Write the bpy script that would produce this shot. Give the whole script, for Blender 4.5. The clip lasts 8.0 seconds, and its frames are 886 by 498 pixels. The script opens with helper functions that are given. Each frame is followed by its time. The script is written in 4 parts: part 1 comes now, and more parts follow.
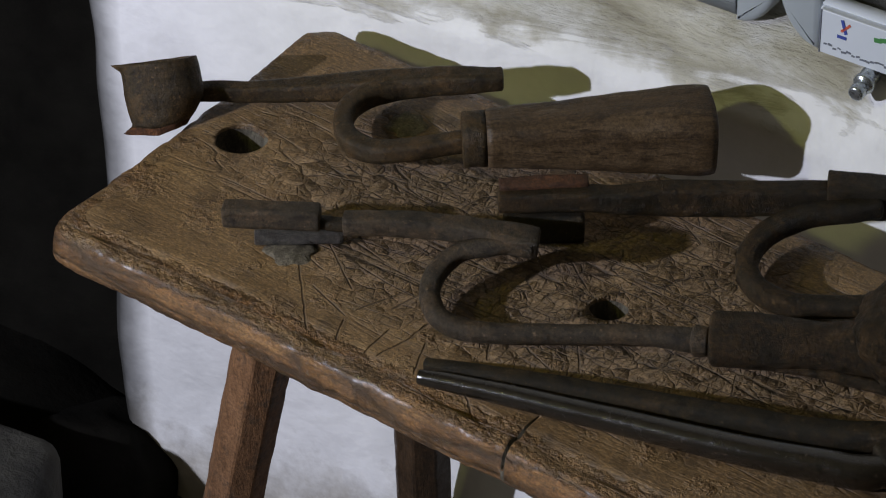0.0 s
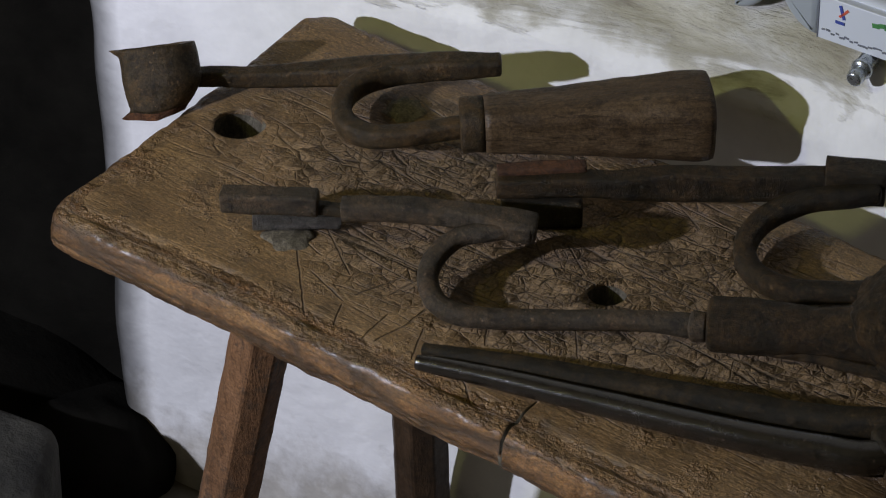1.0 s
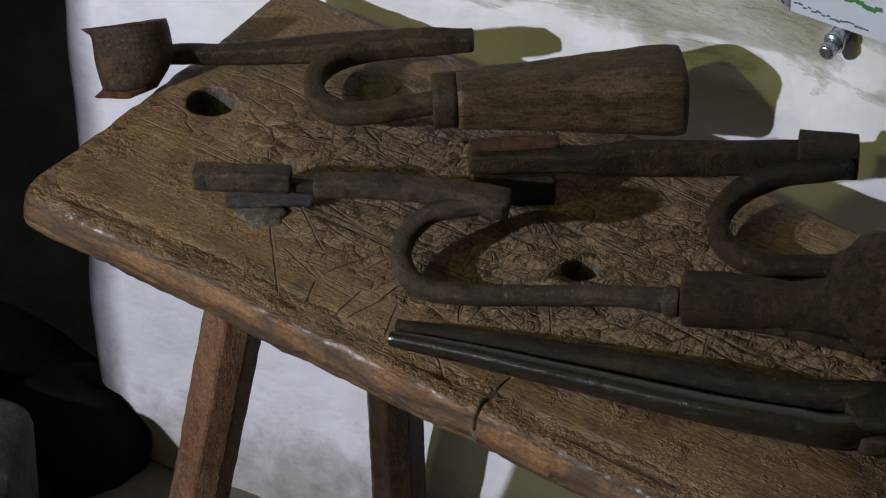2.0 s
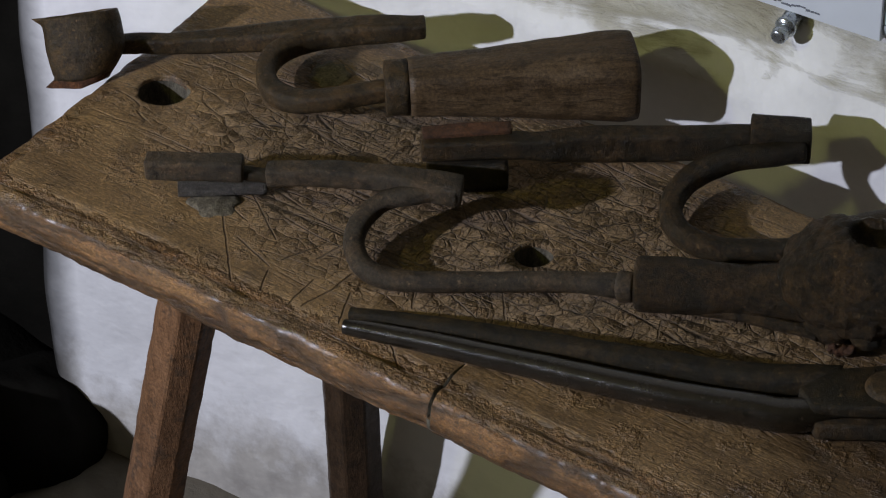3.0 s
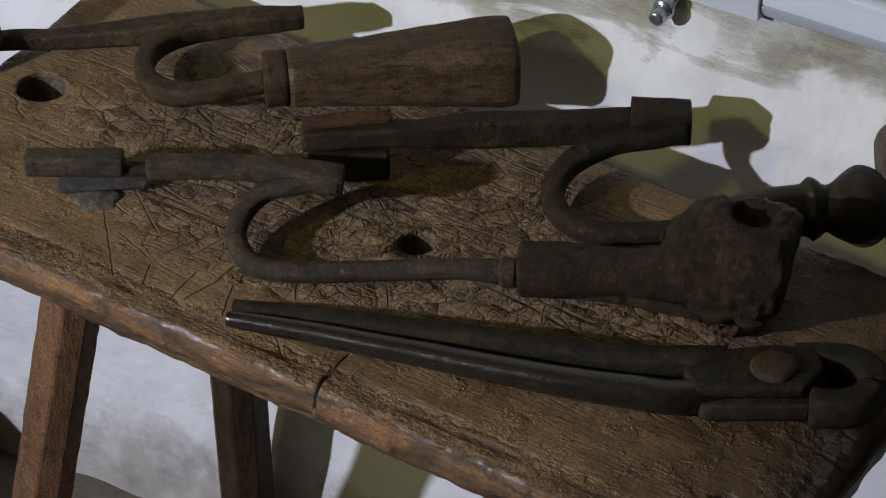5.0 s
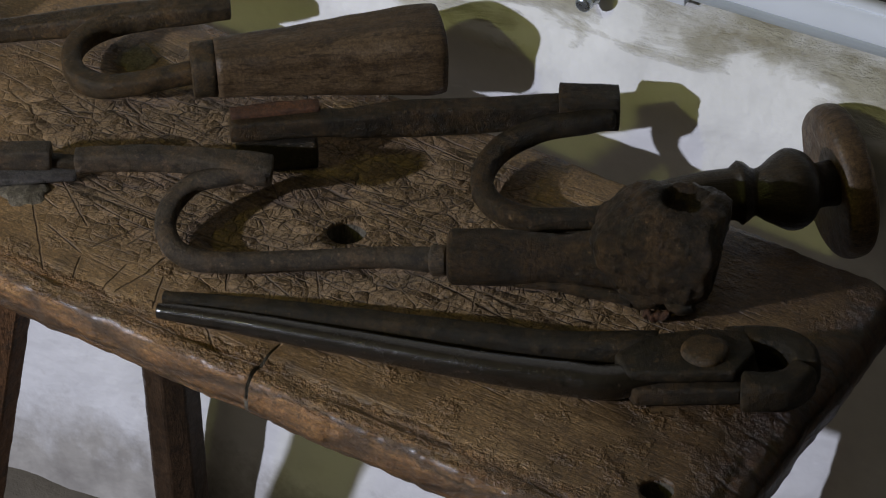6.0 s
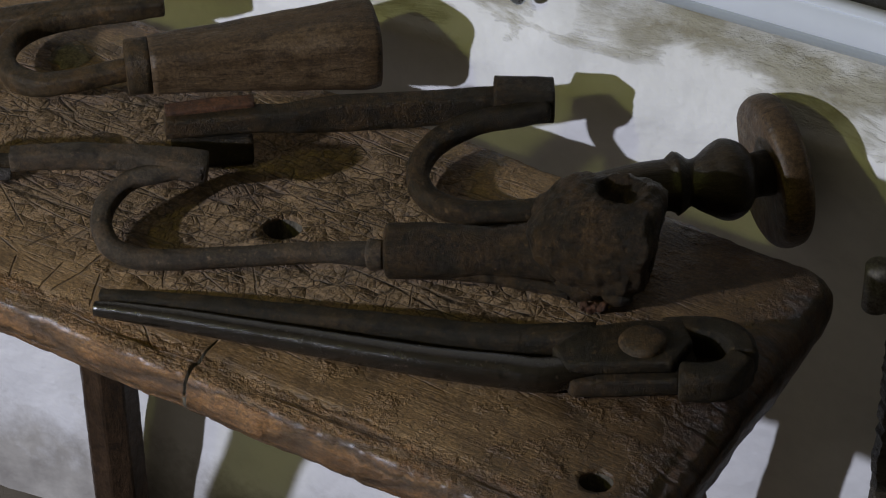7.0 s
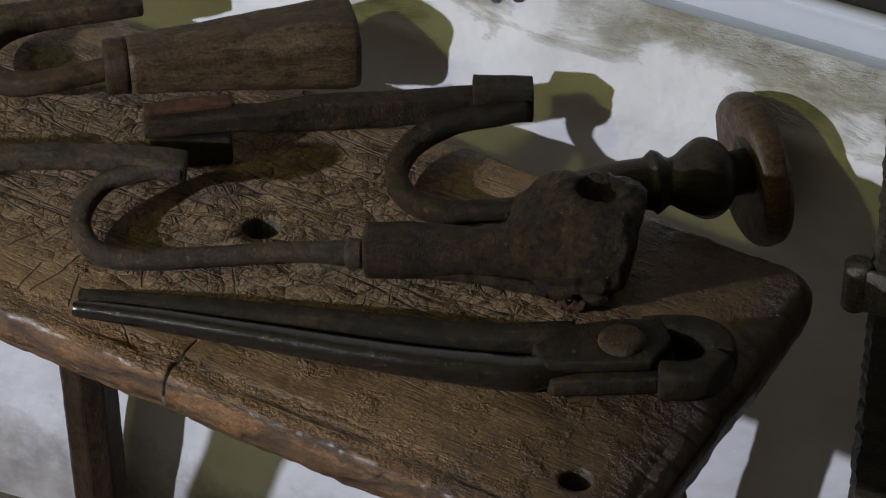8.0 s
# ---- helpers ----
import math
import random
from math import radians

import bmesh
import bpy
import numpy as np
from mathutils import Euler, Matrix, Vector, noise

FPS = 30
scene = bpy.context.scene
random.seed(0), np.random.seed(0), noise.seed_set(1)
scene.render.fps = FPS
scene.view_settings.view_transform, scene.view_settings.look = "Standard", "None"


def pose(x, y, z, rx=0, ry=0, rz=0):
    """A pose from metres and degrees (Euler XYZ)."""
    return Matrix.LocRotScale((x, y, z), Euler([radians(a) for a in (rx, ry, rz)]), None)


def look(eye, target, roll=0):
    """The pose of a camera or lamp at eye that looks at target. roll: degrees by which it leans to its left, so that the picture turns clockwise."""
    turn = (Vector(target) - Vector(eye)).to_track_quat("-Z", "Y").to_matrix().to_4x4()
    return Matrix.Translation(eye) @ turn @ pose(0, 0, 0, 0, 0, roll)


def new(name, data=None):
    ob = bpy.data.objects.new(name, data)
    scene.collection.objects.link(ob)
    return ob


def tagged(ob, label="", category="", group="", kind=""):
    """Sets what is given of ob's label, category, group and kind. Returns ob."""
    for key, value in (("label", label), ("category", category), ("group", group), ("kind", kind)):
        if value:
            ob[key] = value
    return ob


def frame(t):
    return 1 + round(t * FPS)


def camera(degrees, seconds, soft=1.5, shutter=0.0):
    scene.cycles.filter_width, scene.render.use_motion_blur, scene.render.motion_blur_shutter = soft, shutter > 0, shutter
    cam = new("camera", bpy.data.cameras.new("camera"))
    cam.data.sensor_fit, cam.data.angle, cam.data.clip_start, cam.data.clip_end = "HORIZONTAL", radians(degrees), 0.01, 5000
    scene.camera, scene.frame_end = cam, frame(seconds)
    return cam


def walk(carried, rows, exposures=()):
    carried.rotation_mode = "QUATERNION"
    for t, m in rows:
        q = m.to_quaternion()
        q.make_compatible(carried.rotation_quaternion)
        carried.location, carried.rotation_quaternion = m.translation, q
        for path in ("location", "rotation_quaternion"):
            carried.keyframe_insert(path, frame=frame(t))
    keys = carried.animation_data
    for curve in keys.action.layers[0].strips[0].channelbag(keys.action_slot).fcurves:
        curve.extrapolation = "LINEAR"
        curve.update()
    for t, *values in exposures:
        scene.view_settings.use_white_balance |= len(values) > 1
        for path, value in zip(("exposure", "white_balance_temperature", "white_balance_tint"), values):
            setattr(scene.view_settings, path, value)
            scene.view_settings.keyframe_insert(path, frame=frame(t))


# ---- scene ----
cam = camera(11.938, 8.0, soft=1.15)
ROWS = [
    (0, 0.8249, -1.5513, 1.7440, 28.0000, -37.0000, 0.0000),
    (0.5, 0.8250, -1.5512, 1.7439, 28.0040, -37.0590, 0.0140),
    (1, 0.8252, -1.5511, 1.7439, 27.9780, -37.1960, -0.0290),
    (1.5, 0.8262, -1.5503, 1.7434, 27.8670, -37.3700, 0.0490),
    (3, 0.8315, -1.5461, 1.7413, 26.9870, -37.6640, 0.2070),
    (3.5, 0.8332, -1.5446, 1.7405, 26.6430, -37.7140, 0.3260),
    (4, 0.8350, -1.5432, 1.7398, 26.1840, -37.7420, 0.4090),
    (4.5, 0.8367, -1.5418, 1.7391, 25.7400, -37.7410, 0.4410),
    (6, 0.8400, -1.5392, 1.7377, 24.1440, -37.9610, 0.5930),
    (6.5, 0.8404, -1.5389, 1.7376, 23.5460, -38.0110, 0.5820),
    (7, 0.8407, -1.5387, 1.7375, 23.0860, -38.0510, 0.6250),
    (7.5, 0.8410, -1.5384, 1.7373, 22.8450, -38.0690, 0.6030),
    (8, 0.8414, -1.5381, 1.7372, 22.7600, -38.0640, 0.5650),
]
walk(cam, [(t, pose(x, y, z, 90 + pitch, 0, yaw) @ pose(0, 0, 0, 0, 0, -roll)) for t, x, y, z, yaw, pitch, roll in ROWS])

# ---- light ----
TOP = 0.42          # height of the stool's top
WALL = 0.166        # the whitewashed wall, where x is 0
world = bpy.data.worlds.new("room_world")
world.use_nodes = True
world.node_tree.nodes["Background"].inputs[0].default_value = (0.9, 0.95, 0.8, 1)
world.node_tree.nodes["Background"].inputs[1].default_value = 0.003
scene.world = world
scene.view_settings.exposure = 0.0


def lamp(name, toward, run, energy, colour, radius, cone=0):
    data = bpy.data.lights.new(name, "SPOT" if cone else "POINT")
    data.energy, data.color, data.shadow_soft_size = energy, colour, radius
    aim = Vector((0.12, 0.15, 0.44))
    ob = new(name, data)
    ob.location = aim - run * Vector(toward)
    if cone:
        data.spot_size, data.spot_blend = math.radians(cone), 0.55
        ob.matrix_world = look(ob.location, Vector((0.13, 0.12, 0.49)))
    return ob


lamp("cool_spot", (0.70, 1.0, -0.410), 1.3, 84, (0.80, 0.845, 1.03), 0.016)
lamp("warm_spot", (0.80, 1.0, -0.84), 1.3, 13.5, (0.97, 1.0, 0.27), 0.055, 27)


# ---- materials ----
class Mat:
    """A node material with short-hand calls."""

    def __init__(self, name, rough=0.6, metal=0.0, spec=0.5):
        self.m = bpy.data.materials.new(name)
        self.m.use_nodes = True
        self.t = self.m.node_tree
        self.b = self.t.nodes["Principled BSDF"]
        self.b.inputs["Roughness"].default_value = rough
        self.b.inputs["Metallic"].default_value = metal
        self.b.inputs["Specular IOR Level"].default_value = spec
        self.co = self.add("ShaderNodeTexCoord").outputs["Object"]

    def add(self, kind, **values):
        node = self.t.nodes.new(kind)
        for key, value in values.items():
            setattr(node, key, value)
        return node

    def link(self, a, b):
        self.t.links.new(a, b)

    def put(self, socket, value):
        if isinstance(value, (int, float, tuple)):
            socket.default_value = value
        else:
            self.link(value, socket)

    def mapped(self, scale=(1, 1, 1), rot=(0, 0, 0), loc=(0, 0, 0), src=None):
        n = self.add("ShaderNodeMapping")
        n.inputs["Scale"].default_value, n.inputs["Rotation"].default_value, n.inputs["Location"].default_value = scale, rot, loc
        self.link(src or self.co, n.inputs["Vector"])
        return n.outputs[0]

    def noise(self, scale, detail=5, rough=0.6, src=None, warp=0.0):
        n = self.add("ShaderNodeTexNoise")
        n.inputs["Scale"].default_value, n.inputs["Detail"].default_value = scale, detail
        n.inputs["Roughness"].default_value, n.inputs["Distortion"].default_value = rough, warp
        self.link(src or self.co, n.inputs["Vector"])
        return n.outputs["Fac"]

    def cells(self, scale, src=None, feature="DISTANCE_TO_EDGE"):
        n = self.add("ShaderNodeTexVoronoi", feature=feature)
        n.inputs["Scale"].default_value = scale
        self.link(src or self.co, n.inputs["Vector"])
        return n.outputs["Distance"]

    def facets(self, scale, src):
        """Cells tilted each its own way, as a height in metres."""
        n = self.add("ShaderNodeTexVoronoi", feature="F1")
        n.inputs["Scale"].default_value = scale
        self.link(src, n.inputs["Vector"])
        off = self.add("ShaderNodeVectorMath", operation="SUBTRACT")
        self.link(src, off.inputs[0]), self.link(n.outputs["Position"], off.inputs[1])
        lean = self.add("ShaderNodeVectorMath", operation="SUBTRACT")
        self.link(n.outputs["Color"], lean.inputs[0])
        lean.inputs[1].default_value = (0.5, 0.5, 0.5)
        dot = self.add("ShaderNodeVectorMath", operation="DOT_PRODUCT")
        self.link(off.outputs[0], dot.inputs[0]), self.link(lean.outputs[0], dot.inputs[1])
        return dot.outputs["Value"]

    def ramp(self, fac, stops):
        n = self.add("ShaderNodeValToRGB")
        e = n.color_ramp.elements
        while len(e) < len(stops):
            e.new(0.5)
        for item, (pos, col) in zip(e, stops):
            item.position = pos
            item.color = (*col, 1) if isinstance(col, tuple) else (col, col, col, 1)
        self.link(fac, n.inputs[0])
        return n.outputs["Color"]

    def mix(self, fac, a, b, blend="MIX"):
        n = self.add("ShaderNodeMix", data_type="RGBA", blend_type=blend)
        for i, v in ((0, fac), (6, a), (7, b)):
            if isinstance(v, tuple) and len(v) == 3:
                v = (*v, 1)
            self.put(n.inputs[i], v)
        return n.outputs[2]

    def math(self, op, a, b=0.0, c=0.0):
        n = self.add("ShaderNodeMath", operation=op)
        for i, v in enumerate((a, b, c)):
            self.put(n.inputs[i], v)
        return n.outputs[0]

    def axis(self, which, src=None):
        n = self.add("ShaderNodeSeparateXYZ")
        self.link(src or self.co, n.inputs[0])
        return n.outputs[which]

    def bump(self, height, dist, strength=1.0):
        n = self.add("ShaderNodeBump")
        n.inputs["Distance"].default_value, n.inputs["Strength"].default_value = dist, strength
        self.link(height, n.inputs["Height"])
        if self.b.inputs["Normal"].is_linked:
            self.link(self.b.inputs["Normal"].links[0].from_socket, n.inputs["Normal"])
        self.link(n.outputs[0], self.b.inputs["Normal"])

    def colour(self, c):
        self.put(self.b.inputs["Base Color"], c)

    def rough(self, r):
        self.put(self.b.inputs["Roughness"], r)


CUTS = [  # knife cuts on the board: middle, bearing, half length
    (-0.130, -0.079, -0.82, 0.029), (-0.127, -0.051, -0.61, 0.019), (-0.074, -0.088, 1.62, 0.010), (-0.093, -0.062, 1.18, 0.012),
    (-0.082, -0.055, 1.36, 0.008), (-0.114, -0.077, -0.32, 0.014), (-0.062, -0.069, 1.54, 0.006), (-0.048, -0.087, 1.98, 0.011),
    (-0.064, -0.086, 1.33, 0.011), (-0.095, -0.092, 1.99, 0.007), (-0.006, -0.101, -0.68, 0.009), (0.016, -0.039, -0.90, 0.010),
    (0.089, -0.008, -1.13, 0.006), (-0.025, 0.018, -0.61, 0.012), (-0.001, -0.005, -2.21, 0.012), (0.014, 0.066, 0.08, 0.015),
    (0.038, 0.052, 1.19, 0.012), (0.000, -0.051, -0.35, 0.010), (-0.025, -0.060, -1.02, 0.008), (-0.046, 0.013, 2.46, 0.012),
    (0.002, 0.082, -0.47, 0.008)]


def mat_stool():
    """Old board: long grain, a web of knife cuts over the middle, rubbed and reddish at the rim."""
    m = Mat("old_stool_board", 0.55, spec=0.6)
    long = m.mapped((0.055, 1.0, 1.0))
    grain = m.noise(75, 7, 0.7, long, 0.5)
    pores = m.noise(380, 4, 0.75, m.mapped((0.07, 1.0, 1.0), (0, 0, 0.03)), 0.3)
    broad = m.noise(8, 5, 0.65)
    fine = m.noise(520, 4, 0.7, m.mapped((0.4, 1, 1)))
    col = m.ramp(grain, [(0.20, (0.115, 0.066, 0.028)), (0.48, (0.205, 0.128, 0.056)), (0.80, (0.300, 0.200, 0.092))])
    col = m.mix(m.ramp(broad, [(0.36, 0.0), (0.66, 0.75)]), col, m.mix(0.45, col, (0.085, 0.06, 0.04)))
    col = m.mix(m.ramp(pores, [(0.60, 0.0), (0.72, 0.35)]), col, (0.05, 0.032, 0.016))
    grit_glint = m.noise(640, 4, 0.85, m.mapped((0.7, 1, 1)))
    # fine tone specks; the brightest are glints painted into the colour
    col = m.mix(1.0, col, m.ramp(grit_glint, [(0.30, 0.42), (0.5, 0.95), (0.68, 1.95)]), "MULTIPLY")
    soil = m.noise(26, 7, 0.8)
    col = m.mix(m.ramp(soil, [(0.50, 0.0), (0.66, 0.75)]), col, (0.045, 0.03, 0.017))
    # knife cuts, wavering
    wob = m.add("ShaderNodeVectorMath", operation="ADD")
    jig = m.add("ShaderNodeTexNoise")
    jig.inputs["Scale"].default_value, jig.inputs["Detail"].default_value = 120, 4
    m.link(m.co, jig.inputs["Vector"])
    half = m.add("ShaderNodeVectorMath", operation="SCALE")
    half.inputs["Scale"].default_value = 0.0045
    m.link(jig.outputs["Color"], half.inputs[0])
    m.link(m.co, wob.inputs[0]), m.link(half.outputs[0], wob.inputs[1])
    web = wob.outputs[0]
    lie_1, lie_2 = m.mapped((0.55, 1.0, 0.02), (0, 0, 0.62), src=web), m.mapped((1.0, 0.45, 0.02), (0, 0, -0.30), (0.3, 0.1, 0), src=web)
    c1, c2 = m.cells(135, lie_1), m.cells(250, lie_2)
    web_cut = m.math("MINIMUM", m.ramp(c1, [(0.0, 0.0), (0.038, 1.0)]), m.ramp(c2, [(0.0, 0.3), (0.04, 1.0)]))
    facets = m.math("ADD", m.facets(135, lie_1), m.math("MULTIPLY", m.facets(250, lie_2), 0.9))
    broken = m.ramp(m.noise(85, 5, 0.75), [(0.42, 0.06), (0.60, 1.0)])
    web_cut = m.math("SUBTRACT", 1.0, m.math("MULTIPLY", m.math("SUBTRACT", 1.0, web_cut), broken))
    bent = m.add("ShaderNodeVectorMath", operation="SCALE")
    bent.inputs["Scale"].default_value = 0.0013
    m.link(jig.outputs["Color"], bent.inputs[0])
    near = m.add("ShaderNodeVectorMath", operation="ADD")
    m.link(m.co, near.inputs[0]), m.link(bent.outputs[0], near.inputs[1])
    lines = 1.0
    for turn, scale, thin, deep in ((0.9, 22, 0.0045, 0.1), (-1.0, 20, 0.0045, 0.1), (1.75, 19, 0.004, 0.2), (2.4, 24, 0.004, 0.2)):
        n = m.noise(scale, 2, 0.5, m.mapped((0.10, 1.0, 0.02), (0, 0, turn), (turn, turn, 0), src=near.outputs[0]), 0.05)
        groove = m.ramp(m.math("MULTIPLY", m.math("ABSOLUTE", m.math("SUBTRACT", n, 0.5)), 30.0), [(0.0, deep), (30.0 * thin, 1.0)])
        part_of = m.ramp(m.noise(24, 2, 0.5, m.mapped((1, 1, 1), (0, 0, 0), (turn * 3, 1, 0))), [(0.45, 1.0), (0.53, 0.0)])
        lines = m.math("MINIMUM", lines, m.math("MAXIMUM", groove, part_of))
    ux, vy = m.axis(0, near.outputs[0]), m.axis(1, near.outputs[0])
    slash = 1.0
    for cx, cy, bearing, reach in CUTS:
        dx, dy = m.math("SUBTRACT", ux, cx + 0.0006), m.math("SUBTRACT", vy, cy + 0.0006)
        ca, sa = math.cos(bearing), math.sin(bearing)
        along = m.math("ADD", m.math("MULTIPLY", dx, ca), m.math("MULTIPLY", dy, sa))
        aside = m.math("SUBTRACT", m.math("MULTIPLY", dy, ca), m.math("MULTIPLY", dx, sa))
        past = m.math("MAXIMUM", m.math("SUBTRACT", m.math("ABSOLUTE", along), reach), 0.0)
        slash = m.math("MINIMUM", slash, m.math("ADD", m.math("ABSOLUTE", aside), m.math("MULTIPLY", past, 0.3)))
    slash = m.ramp(m.math("MULTIPLY", slash, 300.0), [(0.05, 0.70), (0.22, 0.0)])
    # where the cutting was done: the middle of the board
    ux, vy = m.axis(0), m.axis(1)
    d = m.math("ADD", m.math("POWER", m.math("MULTIPLY", m.math("ADD", ux, 0.02), 5.0), 2.0), m.math("POWER", m.math("MULTIPLY", m.math("SUBTRACT", vy, 0.014), 12.0), 2.0))
    d = m.math("ADD", d, m.math("MULTIPLY", m.math("SUBTRACT", m.noise(22, 3), 0.5), 1.5))
    area = m.ramp(d, [(0.3, 1.0), (0.95, 0.45), (1.0, 0.42)])
    area = m.math("MULTIPLY", area, m.ramp(m.math("MULTIPLY", d, 0.4), [(0.30, 1.0), (0.64, 0.0)]))
    wide = m.ramp(m.math("ADD", d, -0.7), [(0.1, 1.0), (0.9, 0.04)])
    gone = m.math("MAXIMUM", slash, m.math("MAXIMUM", m.math("MULTIPLY", m.math("SUBTRACT", 1.0, web_cut), area), m.math("MULTIPLY", m.math("SUBTRACT", 1.0, lines), wide)))
    col = m.mix(m.math("MULTIPLY", area, 0.55), col, m.mix(0.5, col, (0.33, 0.245, 0.155)))
    col = m.mix(m.math("MULTIPLY", gone, 0.82), col, (0.035, 0.024, 0.015))
    dark = m.noise(110, 6, 0.75)
    col = m.mix(m.ramp(dark, [(0.58, 0.0), (0.70, 0.7)]), col, (0.04, 0.027, 0.017))
    # rubbed rim
    rim = m.ramp(m.math("ADD", m.math("MULTIPLY", m.axis(2), -95.0), m.math("MULTIPLY", m.noise(45, 5, 0.7), 1.0)), [(0.55, 0.0), (1.05, 1.0)])
    rub = m.ramp(m.noise(70, 7, 0.7, m.mapped((0.15, 1, 1)), 0.6), [(0.34, (0.075, 0.036, 0.013)), (0.53, (0.265, 0.135, 0.050)), (0.78, (0.48, 0.285, 0.12))])
    rub = m.mix(m.ramp(m.noise(160, 5, 0.7), [(0.57, 0.0), (0.68, 0.8)]), rub, (0.03, 0.018, 0.011))
    rub = m.mix(1.0, rub, m.ramp(grit_glint, [(0.30, 0.35), (0.5, 0.95), (0.68, 1.8)]), "MULTIPLY")
    rub = m.mix(m.ramp(m.noise(210, 6, 0.8, m.mapped((0.10, 1, 1))), [(0.50, 0.0), (0.64, 0.75)]), rub, (0.045, 0.024, 0.011))
    split = m.cells(60, m.mapped((0.16, 1.0, 1.0), src=web))
    rub = m.mix(m.ramp(split, [(0.02, 0.75), (0.09, 0.0)]), rub, (0.030, 0.018, 0.010))
    patch = m.ramp(m.noise(38, 6, 0.7, m.mapped((0.5, 1, 1))), [(0.40, 0.75), (0.55, 0.0)])
    rub = m.mix(patch, rub, m.mix(0.6, rub, (0.05, 0.034, 0.022)))
    col = m.mix(m.math("MULTIPLY", rim, 0.85), col, rub)
    # far end: darker brown wood, deepened to put shade into the colour
    end_shade = m.ramp(m.math("ADD", m.math("MULTIPLY", m.math("SUBTRACT", m.axis(0), 0.17), 6.0), m.noise(28, 6, 0.75)), [(0.42, 0.0), (0.88, 0.85)])
    col = m.mix(end_shade, col, m.mix(1.0, col, (0.27, 0.23, 0.17), "MULTIPLY"))
    col = m.mix(1.0, col, (1.07, 1.0, 0.92), "MULTIPLY")
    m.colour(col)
    m.rough(m.math("SUBTRACT", m.ramp(m.noise(48, 6, 0.75), [(0.3, 0.38), (0.7, 0.62)]), m.math("SUBTRACT", m.math("MULTIPLY", rim, 0.10), m.math("MULTIPLY", area, 0.30))))
    m.bump(grain, 0.0005, 0.4)
    m.bump(m.noise(35, 4), 0.0028, 0.7)
    m.bump(m.noise(130, 6, 0.7, m.mapped((0.22, 1, 1))), 0.0009, 0.8)
    m.bump(m.math("MULTIPLY", m.ramp(m.math("ABSOLUTE", m.math("SUBTRACT", m.noise(150, 5, 0.65, m.mapped((1, 0.4, 0.1), (0, 0, 0.55), src=near.outputs[0])), 0.5)), [(0.0, 0.0), (0.16, 1.0)]), area), 0.0007, 0.9)
    m.bump(m.math("MULTIPLY", m.noise(330, 5, 0.75, m.mapped((0.35, 1, 1))), area), 0.0010, 0.9)
    m.bump(m.math("SUBTRACT", 1.0, m.ramp(pores, [(0.5, 0.0), (0.7, 1.0)])), 0.0005, 0.5)
    m.bump(fine, 0.0006, 0.6)
    m.bump(grit_glint, 0.0003, 0.6)
    m.bump(m.math("MULTIPLY", facets, area), 1.45, 1.0)
    m.bump(m.math("MULTIPLY", m.ramp(c1, [(0.0, 0.0), (0.10, 0.5), (0.34, 1.0)]), m.math("MULTIPLY", area, broken)), 0.0015, 1.0)
    m.bump(m.math("MULTIPLY", m.ramp(c2, [(0.0, 0.0), (0.12, 0.6), (0.34, 1.0)]), area), 0.00035, 1.0)
    m.bump(m.math("MULTIPLY", m.noise(95, 7, 0.75, m.mapped((0.2, 1, 1)), 0.5), rim), 0.0021, 0.9)
    m.bump(m.math("MULTIPLY", m.ramp(split, [(0.0, 0.0), (0.14, 1.0)]), rim), 0.0012, 1.0)
    m.bump(m.math("MULTIPLY", m.noise(240, 6, 0.75, m.mapped((0.4, 1, 1))), rim), 0.0024, 0.9)
    m.bump(m.math("MULTIPLY", m.noise(520, 4, 0.8, m.mapped((0.6, 1, 1))), rim), 0.0009, 0.9)
    m.put(m.b.inputs["Coat Weight"], m.math("MULTIPLY", rim, m.ramp(m.noise(80, 7, 0.8, m.mapped((0.4, 1, 1))), [(0.46, 0.0), (0.62, 0.32)])))
    m.b.inputs["Coat Roughness"].default_value = 0.28
    m.bump(m.math("SUBTRACT", 1.0, gone), 0.0013, 1.0)
    return m.m


def mat_wood(name, dark, mid, light, scale=60, along=0, rough=0.6, spots=(0.03, 0.025, 0.022), spot=0.6, turn=0.0):
    m = Mat(name, rough, spec=0.35)
    stretch = [1.0, 1.0, 1.0]
    stretch[along] = 0.12
    laid = m.mapped((1, 1, 1), (0, 0, turn))
    g = m.noise(scale, 7, 0.7, m.mapped(tuple(stretch), src=laid), 0.4)
    col = m.ramp(g, [(0.3, dark), (0.5, mid), (0.72, light)])
    pores = m.noise(scale * 5, 4, 0.75, m.mapped(tuple(stretch), src=laid))
    col = m.mix(m.ramp(pores, [(0.55, 0.0), (0.66, 0.8)]), col, tuple(0.4 * v for v in dark))
    b = m.noise(scale * 1.1, 4, 0.7, m.mapped(tuple(0.6 + 0.4 * s for s in stretch), src=laid))
    col = m.mix(m.ramp(b, [(spot, 0.0), (spot + 0.1, 0.75)]), col, spots)
    col = m.mix(m.ramp(m.noise(14, 3), [(0.3, 0.0), (0.75, 0.5)]), col, m.mix(0.5, mid, dark))
    col = m.mix(m.ramp(m.noise(32, 7, 0.8), [(0.52, 0.0), (0.68, 0.7)]), col, tuple(0.5 * v for v in dark))
    col = m.mix(1.0, col, m.ramp(m.noise(560, 4, 0.85), [(0.30, 0.45), (0.5, 1.0), (0.70, 1.7)]), "MULTIPLY")
    m.colour(col)
    m.rough(m.ramp(m.noise(150), [(0.3, rough - 0.1), (0.7, rough + 0.15)]))
    m.bump(g, 0.0014, 0.7)
    m.bump(pores, 0.0009, 0.7)
    return m.m


